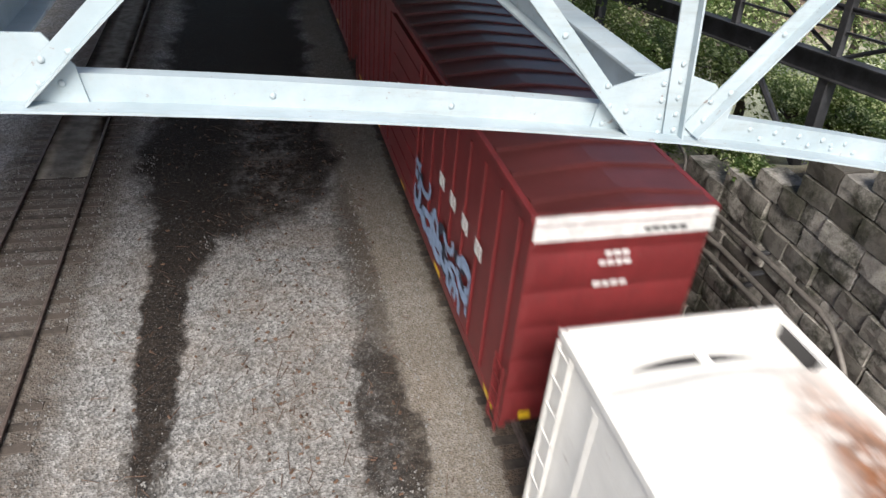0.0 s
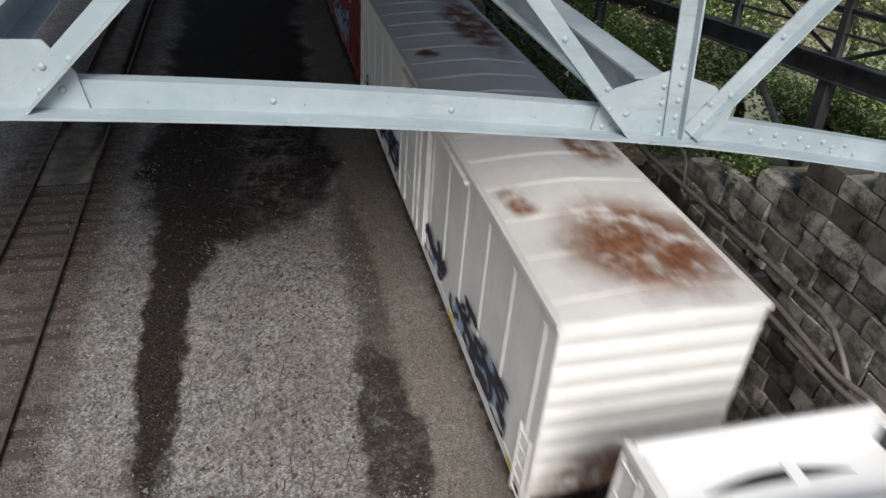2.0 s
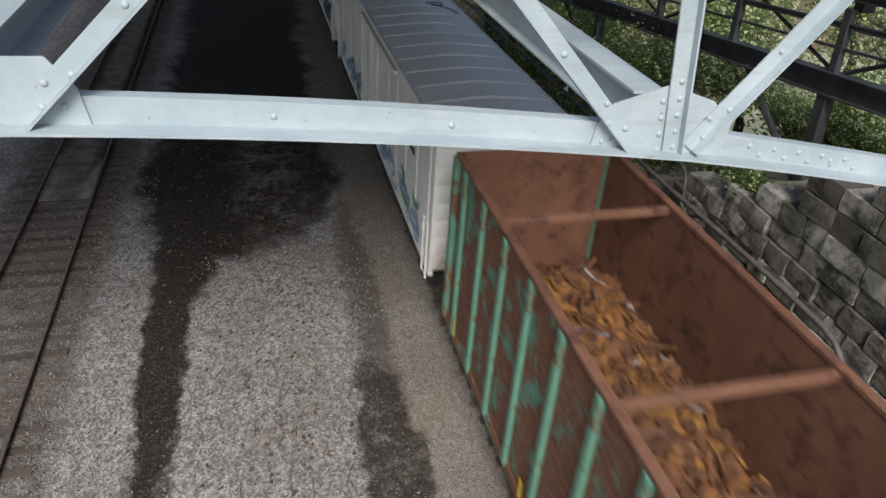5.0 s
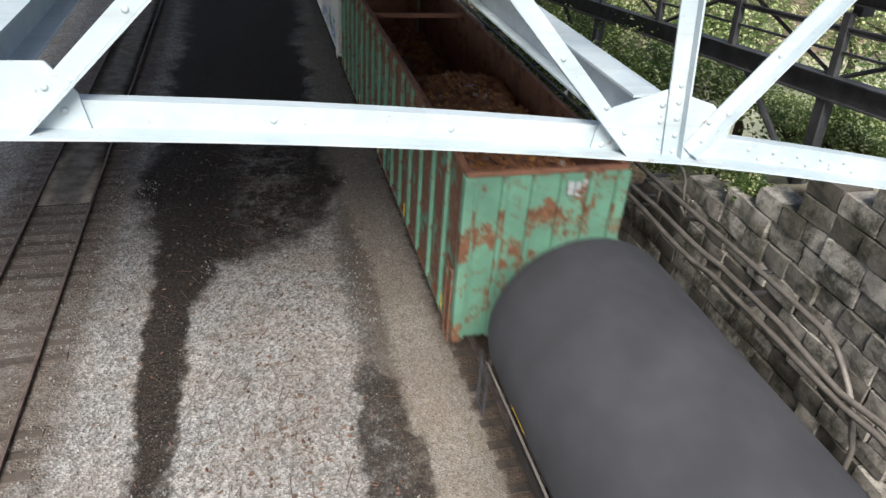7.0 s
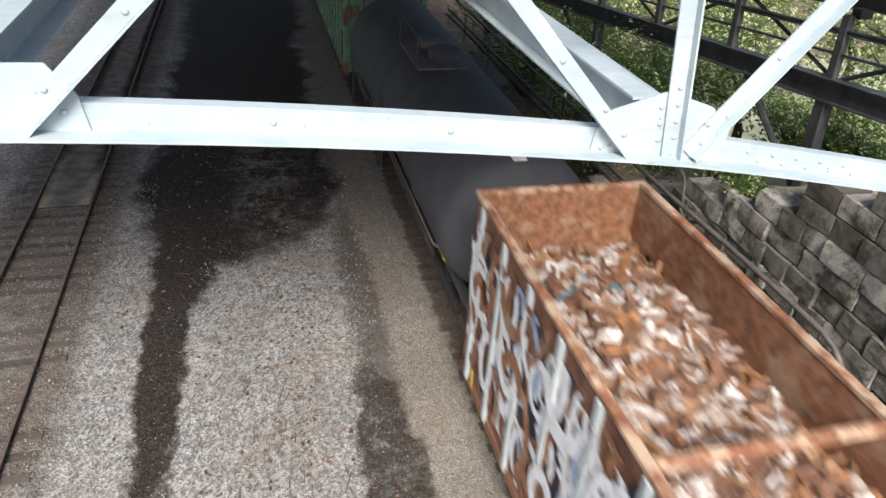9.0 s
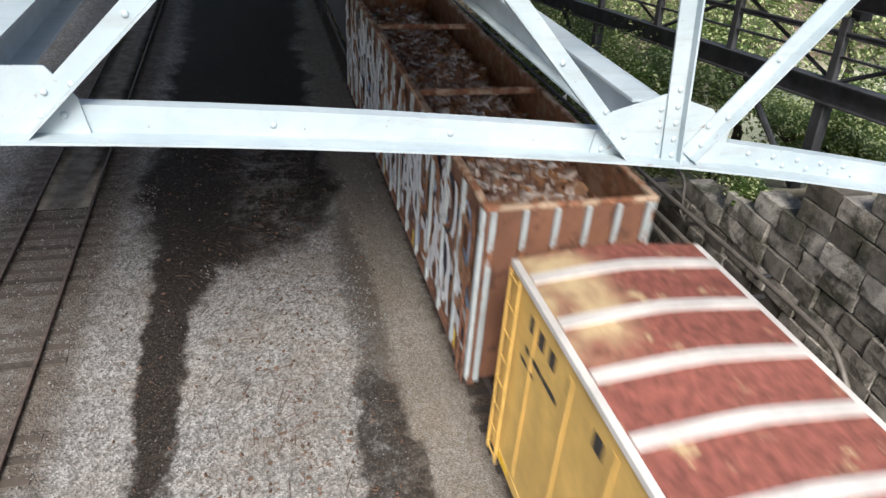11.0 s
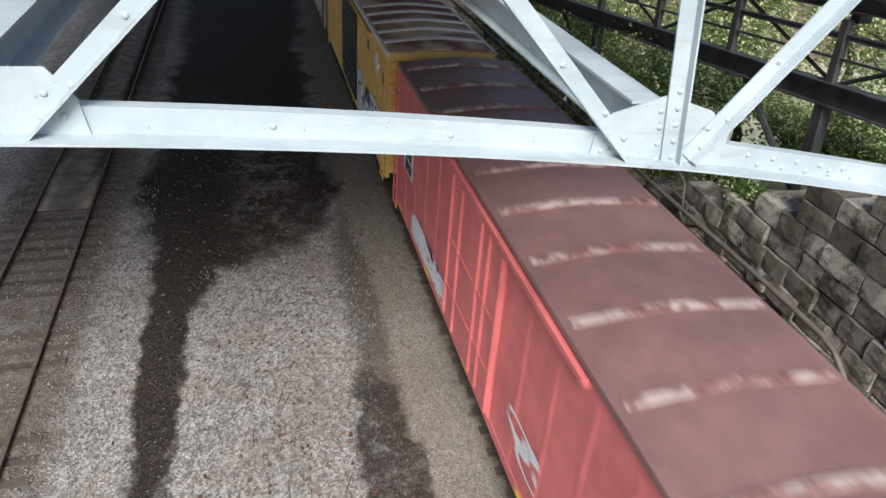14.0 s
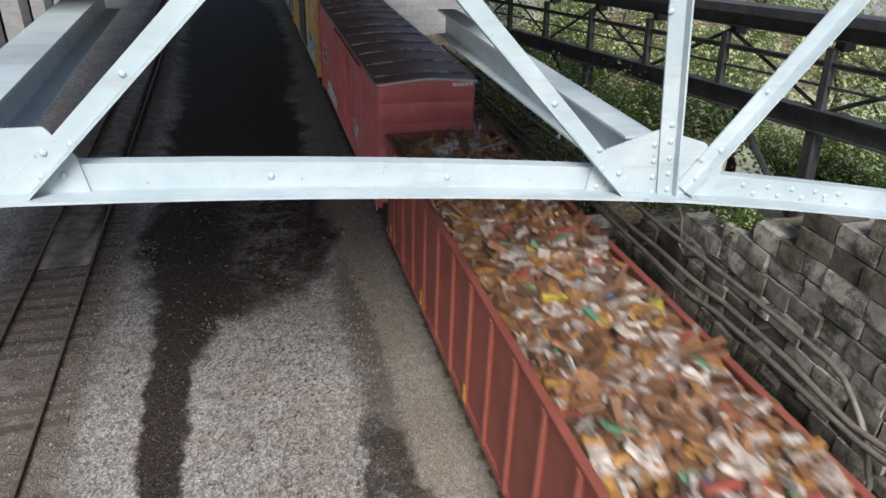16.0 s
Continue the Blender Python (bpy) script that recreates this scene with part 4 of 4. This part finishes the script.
    for (a, b, c, d2, n, mat) in spray:
        tagged(part("graffiti", scribble(rnd, -w - post - 0.003, a, b, c, d2, n), mat, car), kind="stuff")
    add_running_gear(car, length)
    return car


def bars(car, x0, y, z0, widths, height=0.09, mat="reflector_white", name="lettering"):
    """Unreadable writing on an end wall: a row of plain bars."""
    x = x0
    row = []
    for w in widths:
        row.append((x, x + w, y - 0.008, y, z0, z0 + height))
        x += w + 0.03
    return tagged(part(name, boxes(*row), mat, car), kind="stuff")


def side_bars(car, x, y0, z0, widths, height=0.16, mat="blackdoor"):
    """Unreadable writing on the west side wall."""
    y = y0
    row = []
    for w in widths:
        row.append((x - 0.008, x, y, y + w, z0, z0 + height))
        y += w + 0.06
    return tagged(part("lettering", boxes(*row), mat, car), kind="stuff")


def scrap_material(name, stops, rough=0.6, metal=0.15):
    n = Nodes(name)
    r = n.island()
    ramp = n.tree.nodes.new("ShaderNodeValToRGB")
    ramp.color_ramp.interpolation = "CONSTANT"
    e = ramp.color_ramp.elements
    while len(e) < len(stops):
        e.new(1)
    for el, (p, c) in zip(e, stops):
        el.position, el.color = p, (*c, 1)
    n.link(r, ramp.inputs[0])
    col = n.mix(n.math("MULTIPLY", n.ramp(n.noise(7, 7, 0.75), 0.38, 0.62), 0.75), ramp.outputs[0], (0.13, 0.065, 0.038))
    n.bump(n.noise(30, 4, 0.7), 0.3, 0.006)
    return n.done(col, rough, metal)


M["scrap"] = scrap_material("mixed scrap metal", [(0.0, (0.16, 0.075, 0.035)), (0.2, (0.30, 0.15, 0.07)), (0.36, (0.09, 0.06, 0.045)), (0.48, (0.40, 0.36, 0.33)), (0.62, (0.22, 0.12, 0.065)), (0.72, (0.6, 0.56, 0.52)), (0.82, (0.42, 0.22, 0.06)), (0.93, (0.12, 0.2, 0.32)), (0.945, (0.06, 0.25, 0.14)), (0.96, (0.5, 0.4, 0.06)), (0.975, (0.36, 0.06, 0.05))])
M["scrap_pale"] = scrap_material("rusty scrap with pale pieces", [(0.0, (0.24, 0.12, 0.07)), (0.24, (0.34, 0.19, 0.11)), (0.42, (0.16, 0.085, 0.06)), (0.54, (0.5, 0.42, 0.37)), (0.72, (0.42, 0.2, 0.08)), (0.82, (0.72, 0.68, 0.65)), (0.993, (0.12, 0.32, 0.4))], 0.7)
M["scrap_rust"] = scrap_material("orange-rust shredded scrap", [(0.0, (0.17, 0.07, 0.03)), (0.3, (0.25, 0.105, 0.035)), (0.55, (0.11, 0.05, 0.028)), (0.8, (0.36, 0.17, 0.04)), (0.972, (0.45, 0.41, 0.39)), (0.99, (0.25, 0.27, 0.4))], 0.8)


def scrap_pile(car, rnd, w, y0, y1, level, heap, count, material, size=1.0):
    """A heap of bent sheets, bars and lumps."""
    bm = bmesh.new()
    nx, ny = 10, 40
    g = {}

    def height(x, y):
        e = 1 - (abs(x) / w) ** 2.5
        q = min(1.0, (y - y0) / 1.2, (y1 - y) / 1.2)
        return level + heap * e * max(0, q) + 0.26 * noise.noise((x * 1.3, y * 1.1, level * 3)) - 0.25 * (1 - max(0, q))
    for i in range(nx + 1):
        for j in range(ny + 1):
            x, y = -w + 2 * w * i / nx, y0 + (y1 - y0) * j / ny
            g[i, j] = bm.verts.new((x, y, height(x, y) - 0.06))
    for i in range(nx):
        for j in range(ny):
            bm.faces.new((g[i, j], g[i + 1, j], g[i + 1, j + 1], g[i, j + 1]))
    v = [tuple(q.co) for q in bm.verts]
    f = [tuple(q.index for q in p.verts) for p in (bm.verts.index_update(), bm.faces)[1]]
    bm.free()
    for k in range(count):
        x, y = rnd.uniform(-w + 0.05, w - 0.05), rnd.uniform(y0, y1)
        kind = rnd.random()
        if kind < 0.35:
            d = (rnd.uniform(0.15, 0.5), rnd.uniform(0.015, 0.05), rnd.uniform(0.015, 0.05))
        elif kind < 0.8:
            d = (rnd.uniform(0.06, 0.24), rnd.uniform(0.06, 0.2), rnd.uniform(0.01, 0.04))
        else:
            d = (rnd.uniform(0.05, 0.14), rnd.uniform(0.05, 0.12), rnd.uniform(0.05, 0.12))
        m = Matrix.Translation((x, y, height(x, y) + rnd.uniform(-0.05, 0.07))) @ Euler((rnd.uniform(-0.45, 0.45), rnd.uniform(-0.4, 0.4), rnd.random() * 6.3)).to_matrix().to_4x4() @ Matrix.Scale(size, 4)
        bend = rnd.uniform(-0.5, 0.5)
        b = len(v)
        for i in range(4):
            px = -d[0] + 2 * d[0] * i / 3
            lift = bend * (px / d[0]) ** 2 * d[0] * 0.6
            tw = rnd.uniform(0.6, 1.15)
            for py, pz in ((-d[1] * tw, -d[2]), (d[1] * tw, -d[2]), (d[1] * tw, d[2]), (-d[1] * tw, d[2])):
                q = m @ Vector((px, py, pz + lift))
                q.x = min(max(q.x, -w), w)
                v.append(tuple(q))
        for i in range(3):
            o = b + 4 * i
            for j in range(4):
                f.append((o + j, o + (j + 1) % 4, o + 4 + (j + 1) % 4, o + 4 + j))
        f += [(b, b + 3, b + 2, b + 1), (b + 12, b + 13, b + 14, b + 15)]
    me = bpy.data.meshes.new("scrap_load")
    me.from_pydata(v, [], f)
    me.materials.append(M[material])
    ob = new("scrap_load", me)
    ob.parent = car
    return tagged(ob, "heaped rusty scrap metal", kind="stuff")


def gondola(label, near, length, width, top, colour, inner, rim, post_mat, post_step, seed, loads, cross=(), end_posts=6, spray=(), end_mat=None, corner=False):
    rnd = random.Random(seed)
    car = start_car("gondola_car", label, "freight car", near, length)
    w, h, sill, floor_z = width / 2, length / 2, 0.95, 1.15
    for s in (-1, 1):
        wall = part("side_wall", boxes((min(s * w, s * (w - 0.02)), max(s * w, s * (w - 0.02)), -h, h, sill, top - 0.08)), colour, car)
        part("inner_lining", boxes((min(s * (w - 0.024), s * (w - 0.05)), max(s * (w - 0.024), s * (w - 0.05)), -h + 0.06, h - 0.06, floor_z, top - 0.085)), inner, car)
        post = None
        y = -h + 0.09
        while y <= h - 0.05:
            bm = boxes((min(s * w, s * (w + 0.09)), max(s * w, s * (w + 0.09)), -0.075, 0.075, sill - 0.05, top - 0.1))
            if post is None:
                post = part("side_post", bevelled(bm, 0.02), post_mat, wall)
                post.location.y = y
            else:
                bm.free()
                again(post, wall, Matrix.Translation((0, y, 0)))
            y += post_step
        part("top_chord", bevelled(boxes((min(s * (w + 0.07), s * (w - 0.07)), max(s * (w + 0.07), s * (w - 0.07)), -h - 0.02, h + 0.02, top - 0.09, top)), 0.015), rim, car)
        part("side_sill", bevelled(boxes((min(s * (w + 0.05), s * (w - 0.1)), max(s * (w + 0.05), s * (w - 0.1)), -h, h, sill - 0.16, sill + 0.04)), 0.012), colour, car)
        part("ladder", ladder(s * (w + 0.13), -h + 0.12, -h + 0.5, sill - 0.2, sill + 1.6, 5), colour, car)
        part("end_wall", boxes((-w + 0.02, w - 0.02, min(s * h, s * (h - 0.025)), max(s * h, s * (h - 0.025)), sill, top - 0.08)), end_mat or colour, car)
        if corner:
            for e in (-1, 1):
                part("corner_post", bevelled(boxes((e * w - 0.1, e * w + 0.1, min(s * (h - 0.12), s * (h + 0.1)), max(s * (h - 0.12), s * (h + 0.1)), sill - 0.05, top - 0.1)), 0.02), post_mat, car)
        part("inner_lining", boxes((-w + 0.06, w - 0.06, min(s * (h - 0.03), s * (h - 0.055)), max(s * (h - 0.03), s * (h - 0.055)), floor_z, top - 0.085)), inner, car)
        part("end_chord", bevelled(boxes((-w - 0.05, w + 0.05, min(s * (h + 0.05), s * (h - 0.06)), max(s * (h + 0.05), s * (h - 0.06)), top - 0.1, top - 0.004)), 0.015), rim, car)
        first = None
        for k in range(end_posts):
            x = -w + 0.1 + (width - 0.2) * k / (end_posts - 1)
            bm = boxes((-0.055, 0.055, min(s * h, s * (h + 0.08)), max(s * h, s * (h + 0.08)), sill - 0.02, top - 0.1))
            if first is None:
                first = part("end_post", bevelled(bm, 0.015), post_mat, car)
                first.location.x = x
            else:
                bm.free()
                again(first, car, Matrix.Translation((x, 0, 0)))
        for k in range(5):
            y = -h + 0.9 + (length - 1.8) * k / 4
            part("reflector", boxes((min(s * (w + 0.092), s * (w + 0.098)), max(s * (w + 0.092), s * (w + 0.098)), y - 0.05, y + 0.05, sill + 0.1, sill + 0.5)), "reflector_yellow", car)
    part("floor", boxes((-w + 0.05, w - 0.05, -h + 0.05, h - 0.05, floor_z - 0.1, floor_z)), inner, car)
    for y in cross:
        part("cross_brace", bevelled(boxes((-w + 0.06, w - 0.06, y - 0.06, y + 0.06, top - 0.2, top - 0.06)), 0.015), rim, car)
    for y0, y1, level, heap, count, mat, size in loads:
        scrap_pile(car, rnd, w - 0.07, y0, y1, level, heap, count, mat, size)
    for (a, b, c, d2, n, mat) in spray:
        tagged(part("graffiti", scribble(rnd, -w - 0.004, a, b, c, d2, n), mat, car), kind="stuff")
    add_running_gear(car, length)
    return car


def tank_car(near, length, radius, centre_z):
    car = start_car("tank_car", "satin black tank car with a walkway and fittings on top", "tank car", near, length)
    h = length / 2
    prof = []
    for i in range(7):
        a = i / 6 * math.pi / 2
        prof.append((-h + 0.85 - 0.85 * math.cos(a), radius * math.sin(a)))
    prof += [(q * (h - 0.85), radius) for q in (-0.9, -0.6, -0.3, 0, 0.3, 0.6, 0.9)]
    prof += [(-y, r) for y, r in reversed(prof[:7])]
    bm = bmesh.new()
    sweep(bm, ring(1, 40), [Matrix.Translation((0, y, centre_z)) @ Matrix.Diagonal((max(r, 0.02), 1, max(r, 0.02), 1)) for y, r in prof])
    bmesh.ops.recalc_face_normals(bm, faces=bm.faces)
    tank = part("tank", bm, "tank_black", car, smooth=True)
    for y in (-h * 0.52, -h * 0.16, h * 0.2, h * 0.56):
        bm = bmesh.new()
        rr = ring(radius + 0.006, 40)
        sweep(bm, rr, [Matrix.Translation((0, y + q, centre_z)) for q in (-0.03, 0.03)], True, False)
        part("band", bm, "tank_black", tank, smooth=True)
    for s in (-1, 1):
        for y in (-h, h - 3.2):
            part("side_sill", bevelled(boxes((min(s * 1.05, s * 0.9), max(s * 1.05, s * 0.9), y + 0.1, y + 3.1, 0.95, 1.2)), 0.015), "tank_black", car)
        for k, y in enumerate((5.6, 2.7, -0.5, -3.8, -6.6)):
            a = radians(208)
            m = Matrix.Translation((0, y, centre_z)) @ Matrix.Rotation(-a if s < 0 else a - math.pi, 4, "Y")
            q = 1
            bm = bmesh.new()
            box(bm, min(q * radius, q * (radius + 0.012)), max(q * radius, q * (radius + 0.012)), -0.28, 0.28, -0.05, 0.05, m)
            part("reflector", bm, "reflector_yellow", car)
        part("end_ladder", ladder(s * 1.5, h - 0.6, h - 0.2, 0.6, 1.9, 4), "tank_black", car)
    # fittings platform
    top = centre_z + radius
    pf = part("platform", bevelled(boxes((-1.03, 0.34, -1.55, 0.83, top - 0.03, top + 0.02)), 0.01), "grating", car, "dusty grey steel top platform")
    bm = bmesh.new()
    sweep(bm, [(p[0], p[2], 0) for p in ring(0.42, 20)][::-1], [Matrix.Translation((-0.12, -0.6, top + z)) for z in (0.0, 0.28)])
    bmesh.ops.recalc_face_normals(bm, faces=bm.faces)
    part("manway", bevelled(bm, 0.02), "tank_black", car)
    part("valve_box", bevelled(boxes((-0.55, 0.1, 0.2, 0.65, top, top + 0.22)), 0.03), "grating", car)
    for s in (-1, 1):
        if s > 0:
            part("side_platform", bevelled(boxes((1.1, 1.6, -1.5, 1.1, top - 0.5, top - 0.46)), 0.008), "tank_black", car)
        part("handrail", tube(bmesh.new(), [(s * 1.6, -h + 0.95, 2.28), (s * 1.7, -h + 1.05, 2.3), (s * 1.7, h - 1.05, 2.3), (s * 1.6, h - 0.95, 2.28)], 0.022, 6), "pipe", car)
        rail = tube(bmesh.new(), [(s * 0.98, -1.2, top - 0.1), (s * 0.98, -1.2, top + 0.75), (s * 0.98, 1.2, top + 0.75), (s * 0.98, 1.2, top - 0.1)], 0.02, 6)
        part("handrail", rail, "tank_black", car)
    part("ladder", ladder(-1.72, -0.25, 0.25, 1.1, top - 1.2, 7), "tank_black", car)
    bm = boxes((-0.31, -0.04, -h + 0.5, -h + 2.48, top - 0.03, top + 0.006))
    placard = part("placard", bm, "reflector_white", car, "white lettered panel")
    for a, b in ((0.75, 0.84), (1.12, 1.24), (1.28, 1.38), (1.44, 1.56), (1.9, 2.0), (2.1, 2.18)):
        part("lettering", boxes((-0.24, -0.11, -h + a, -h + b, top + 0.004, top + 0.01)), "blackdoor", placard)
    add_running_gear(car, length)
    return car


M["emblem_dark"] = plain("dull purple emblem paint", (0.16, 0.09, 0.13), 0.6, 0, 0.3)
M["grating"] = plain("dusty grating", (0.11, 0.095, 0.095), 0.8, 0.1, 0.3, 4)


def build_train():
    boxcar("maroon steel boxcar leading the others", 27.0, 17.0, 2.95, 5.3, "maroon", "maroon_roof", "maroon_roof", 0.85, 6, seed=2)
    a = boxcar("maroon steel boxcar with a white band on its end", 7.86, 17.5, 2.95, 5.3, "maroon", "maroon_roof", "maroon_roof", 0.85, 6, 0.9, seed=3, spray=((-6.5, -1.0, 1.2, 2.6, 26, "spray_blue"), (-6.2, -1.5, 1.3, 2.4, 14, "spray_dark")))
    h = 17.5 / 2
    part("end_band", boxes((-1.46, 1.46, -h - 0.03, -h + 0.02, 4.75, 5.0), (-1.46, 1.46, -h - 0.03, -h + 0.02, 5.03, 5.16)), "reflector_white", a, "white painted bands")
    bars(a, -0.25, -h - 0.03, 4.42, (0.1, 0.12, 0.11))
    bars(a, -0.32, -h - 0.03, 4.25, (0.1, 0.12, 0.1, 0.12))
    bars(a, -0.35, -h - 0.03, 3.85, (0.14, 0.1, 0.12, 0.12))
    bars(a, 0.3, -h - 0.04, 4.83, (0.1, 0.12, 0.1, 0.14, 0.12), 0.07, "blackdoor")
    for x in (-1.2, 1.1):
        part("reflector", boxes((x, x + 0.2, -h - 0.09, -h - 0.075, 1.12, 1.26)), "reflector_yellow", a)
    for k in range(4):
        side_bars(a, -1.53, -6.9 + k * 0.9, 3.1 - 0.02 * k, (0.12, 0.2), 0.3, "reflector_white")
    boxcar("white refrigerator car with brown rust on its roof", -10.95, 17.2, 3.15, 4.6, "white_car", "white_roof_rusty", "white_roof_rusty", 1.05, 9, 1.3, well=True, seed=5, end_colour="white_end", rib_h=0.02, rib_w=0.028, plug=True, door_y=(-1.5, 1.5), post=0.02, spray=((-7.5, 7.5, 1.1, 2.1, 60, "spray_dark"), (-7.5, 7.5, 1.1, 2.0, 24, "spray_blue")))
    c = boxcar("clean white refrigerator car", -30.05, 17.2, 3.15, 4.6, "white_car", "white_roof", "white_roof", 1.05, 8, 1.3, well=True, seed=6, end_colour="white_end", rib_h=0.022, rib_w=0.028, plug=True, door_y=(-1.5, 1.5), post=0.02, spray=((-7.5, 7.5, 1.0, 1.8, 40, "spray_blue"), (-7.5, 6.5, 1.1, 2.1, 20, "spray_green")))
    side_bars(c, -1.597, -5.3, 3.0, (0.36,), 0.5, "emblem_dark")
    mark = [(0.35, 1.05), (0.75, 1.22), (0.95, 1.12), (0.9, 0.85), (0.6, 0.72), (0.5, 0.95), (0.85, 0.6), (1.1, 0.45), (1.05, 0.2), (1.25, 0.05)]
    tagged(part("graffiti", tube(bmesh.new(), [(x + 0.15, 0.75 + y, 4.612 - 0.13 * ((x + 0.15) / 1.605) ** 1.35) for x, y in mark], 0.018, 5), "spray_dark", c), kind="stuff")
    side_bars(c, -1.597, -6.6, 3.0, (0.2, 0.2, 0.2), 0.16, "blackdoor")
    bars(c, 0.55, -8.69, 4.33, (0.22, 0.14, 0.2, 0.12), 0.07, "blackdoor")
    v = gondola("faded green rusty gondola car with scrap", -49.65, 18.0, 3.1, 4.74, "green_worn", "rust", "rust", "green", 1.15, 7, ((-8.8, -1.0, 3.75, 0.35, 2600, "scrap_rust", 0.58), (-1.0, 8.8, 2.2, 0.5, 900, "scrap_rust", 0.8)), (2.44, 6.6), end_mat="green", corner=True)
    tagged(part("stencil", boxes((0.38, 0.5, -9.092, -9.084, 4.2, 4.48), (0.53, 0.64, -9.092, -9.084, 4.16, 4.46), (0.67, 0.78, -9.092, -9.084, 4.22, 4.5)), "silver", v), kind="stuff")
    tank_car(-66.4, 15.4, 1.68, 2.8)
    gondola("rusty gondola car with graffiti and scrap", -85.4, 17.8, 3.1, 4.75, "rust", "rust_worn", "rim_worn", "silver", 1.15, 8, ((-8.7, 8.7, 3.6, 0.35, 3000, "scrap_pale", 1.05),), (2.9, -3.0), spray=((-8.7, 8.7, 1.3, 4.3, 150, "spray_white"), (-8.7, 8.7, 1.3, 4.3, 45, "spray_blue"), (-8.7, 8.7, 1.3, 4.3, 60, "spray_dark"), (-8.7, 8.7, 1.3, 4.4, 130, "rust_worn")))
    g = boxcar("yellow boxcar with a black door and a rust-brown roof", -102.1, 15.3, 3.1, 4.72, "yellow", "brown_roof", "rib_white", 1.05, 12, 1.25, "blackdoor", (-1.6, 2.0), seed=9, rib_phase=1.0, rib_w=0.1, post=0.02, eave_mat="rib_white", spray=((-7.2, -1.9, 1.0, 2.6, 40, "spray_white"), (-7.2, -1.9, 1.0, 2.4, 18, "spray_dark"), (-7.2, -1.9, 1.0, 2.4, 14, "spray_pink"), (-7.2, -1.9, 1.0, 2.4, 14, "spray_blue")))
    bars(g, 0.55, -7.73, 4.38, (0.16, 0.1, 0.12, 0.14), 0.07, "blackdoor")
    for y, z, w in ((6.6, 3.95, 0.14), (6.2, 3.95, 0.2), (5.8, 3.95, 0.2), (5.3, 3.95, 0.08), (4.3, 3.9, 0.24), (3.3, 3.75, 0.24), (2.5, 3.1, 0.3)):
        side_bars(g, -1.554, y, z, (w,), 0.26)
    side_bars(g, -1.554, 5.6, 3.55, (0.5, 0.6), 0.08)
    side_bars(g, -1.554, 6.4, 3.3, (0.5,), 0.06)
    side_bars(g, -1.554, -7.2, 3.5, (0.14, 0.14), 0.3)
    side_bars(g, -1.554, -4.3, 3.7, (0.14, 0.14), 0.3)
    star = boxes((-1.607, -1.549, -6.0, -5.85, 3.45, 4.1), (-1.609, -1.55, -6.25, -5.6, 3.7, 3.84))
    tagged(part("emblem", star, "spray_white", g, "white cross-shaped emblem"), kind="stuff")
    r = boxcar("faded red boxcar with a mauve-brown roof", -118.35, 15.0, 2.98, 4.87, "red", "mauve_roof", "rib_faint", 1.5, 6, 1.1, seed=10, rib_phase=0.527, post=0.014, plug=True, eave_mat="mauve_roof", spray=((1.5, 5.1, 1.05, 1.75, 34, "spray_white"), (1.5, 5.1, 1.1, 1.7, 8, "spray_dark")))
    part("roof_edge", roof_mesh(3.06, 15, 4.755, 0.13, -7.6, -7.5), "rib_white", r, "pale worn roof edge")
    bars(r, 0.75, -7.59, 4.62, (0.12, 0.06, 0.1, 0.12, 0.12), 0.1)
    side_bars(r, -1.494, 5.4, 2.3, (1.0,), 0.75, "spray_white")
    side_bars(r, -1.5025, 5.5, 2.36, (0.3, 0.36), 0.28, "blackdoor")
    side_bars(r, -1.5025, 5.55, 2.72, (0.3, 0.3), 0.24, "blackdoor")
    tagged(part("graffiti", scribble(random.Random(5), -1.506, -3.8, -2.4, 1.5, 2.2, 5), "spray_white", r), kind="stuff")
    gondola("oxide-red gondola car heaped with mixed scrap", -136.2, 16.2, 3.1, 3.8, "oxide", "rust", "oxide", "oxide", 1.15, 11, ((-8.0, 8.0, 3.42, 0.5, 3300, "scrap", 1.4),))


def motions():
    times = [0.0, 4.0, 8.0, 12.0, 16.0]
    for car, centre in CARS:
        walk(car, [(t, pose(0, centre + SPEED * t, 0)) for t in times])
    step = 2 / 30
    turn = math.degrees(SPEED * step / 0.46)
    for wheelset, y in WHEELS:
        walk(wheelset, [(k * step, pose(0, y, 0.46, -turn * k, 0, 0)) for k in range(241)])


build_ground()
build_truss()
build_dark_bridge()
build_overhead()
build_bank()
build_pipes()
build_wall_bits()
build_vegetation()
build_train()
build_gravel()
build_litter()
build_dirt_fill()
build_track(0.0, -8, 70, 60, "railway track under the passing train", "tie_dark", 1)
build_track(-10.77, -4, 70, 24, "rusty railway track with weathered timber ties", "tie", 2)
build_wall()
motions()
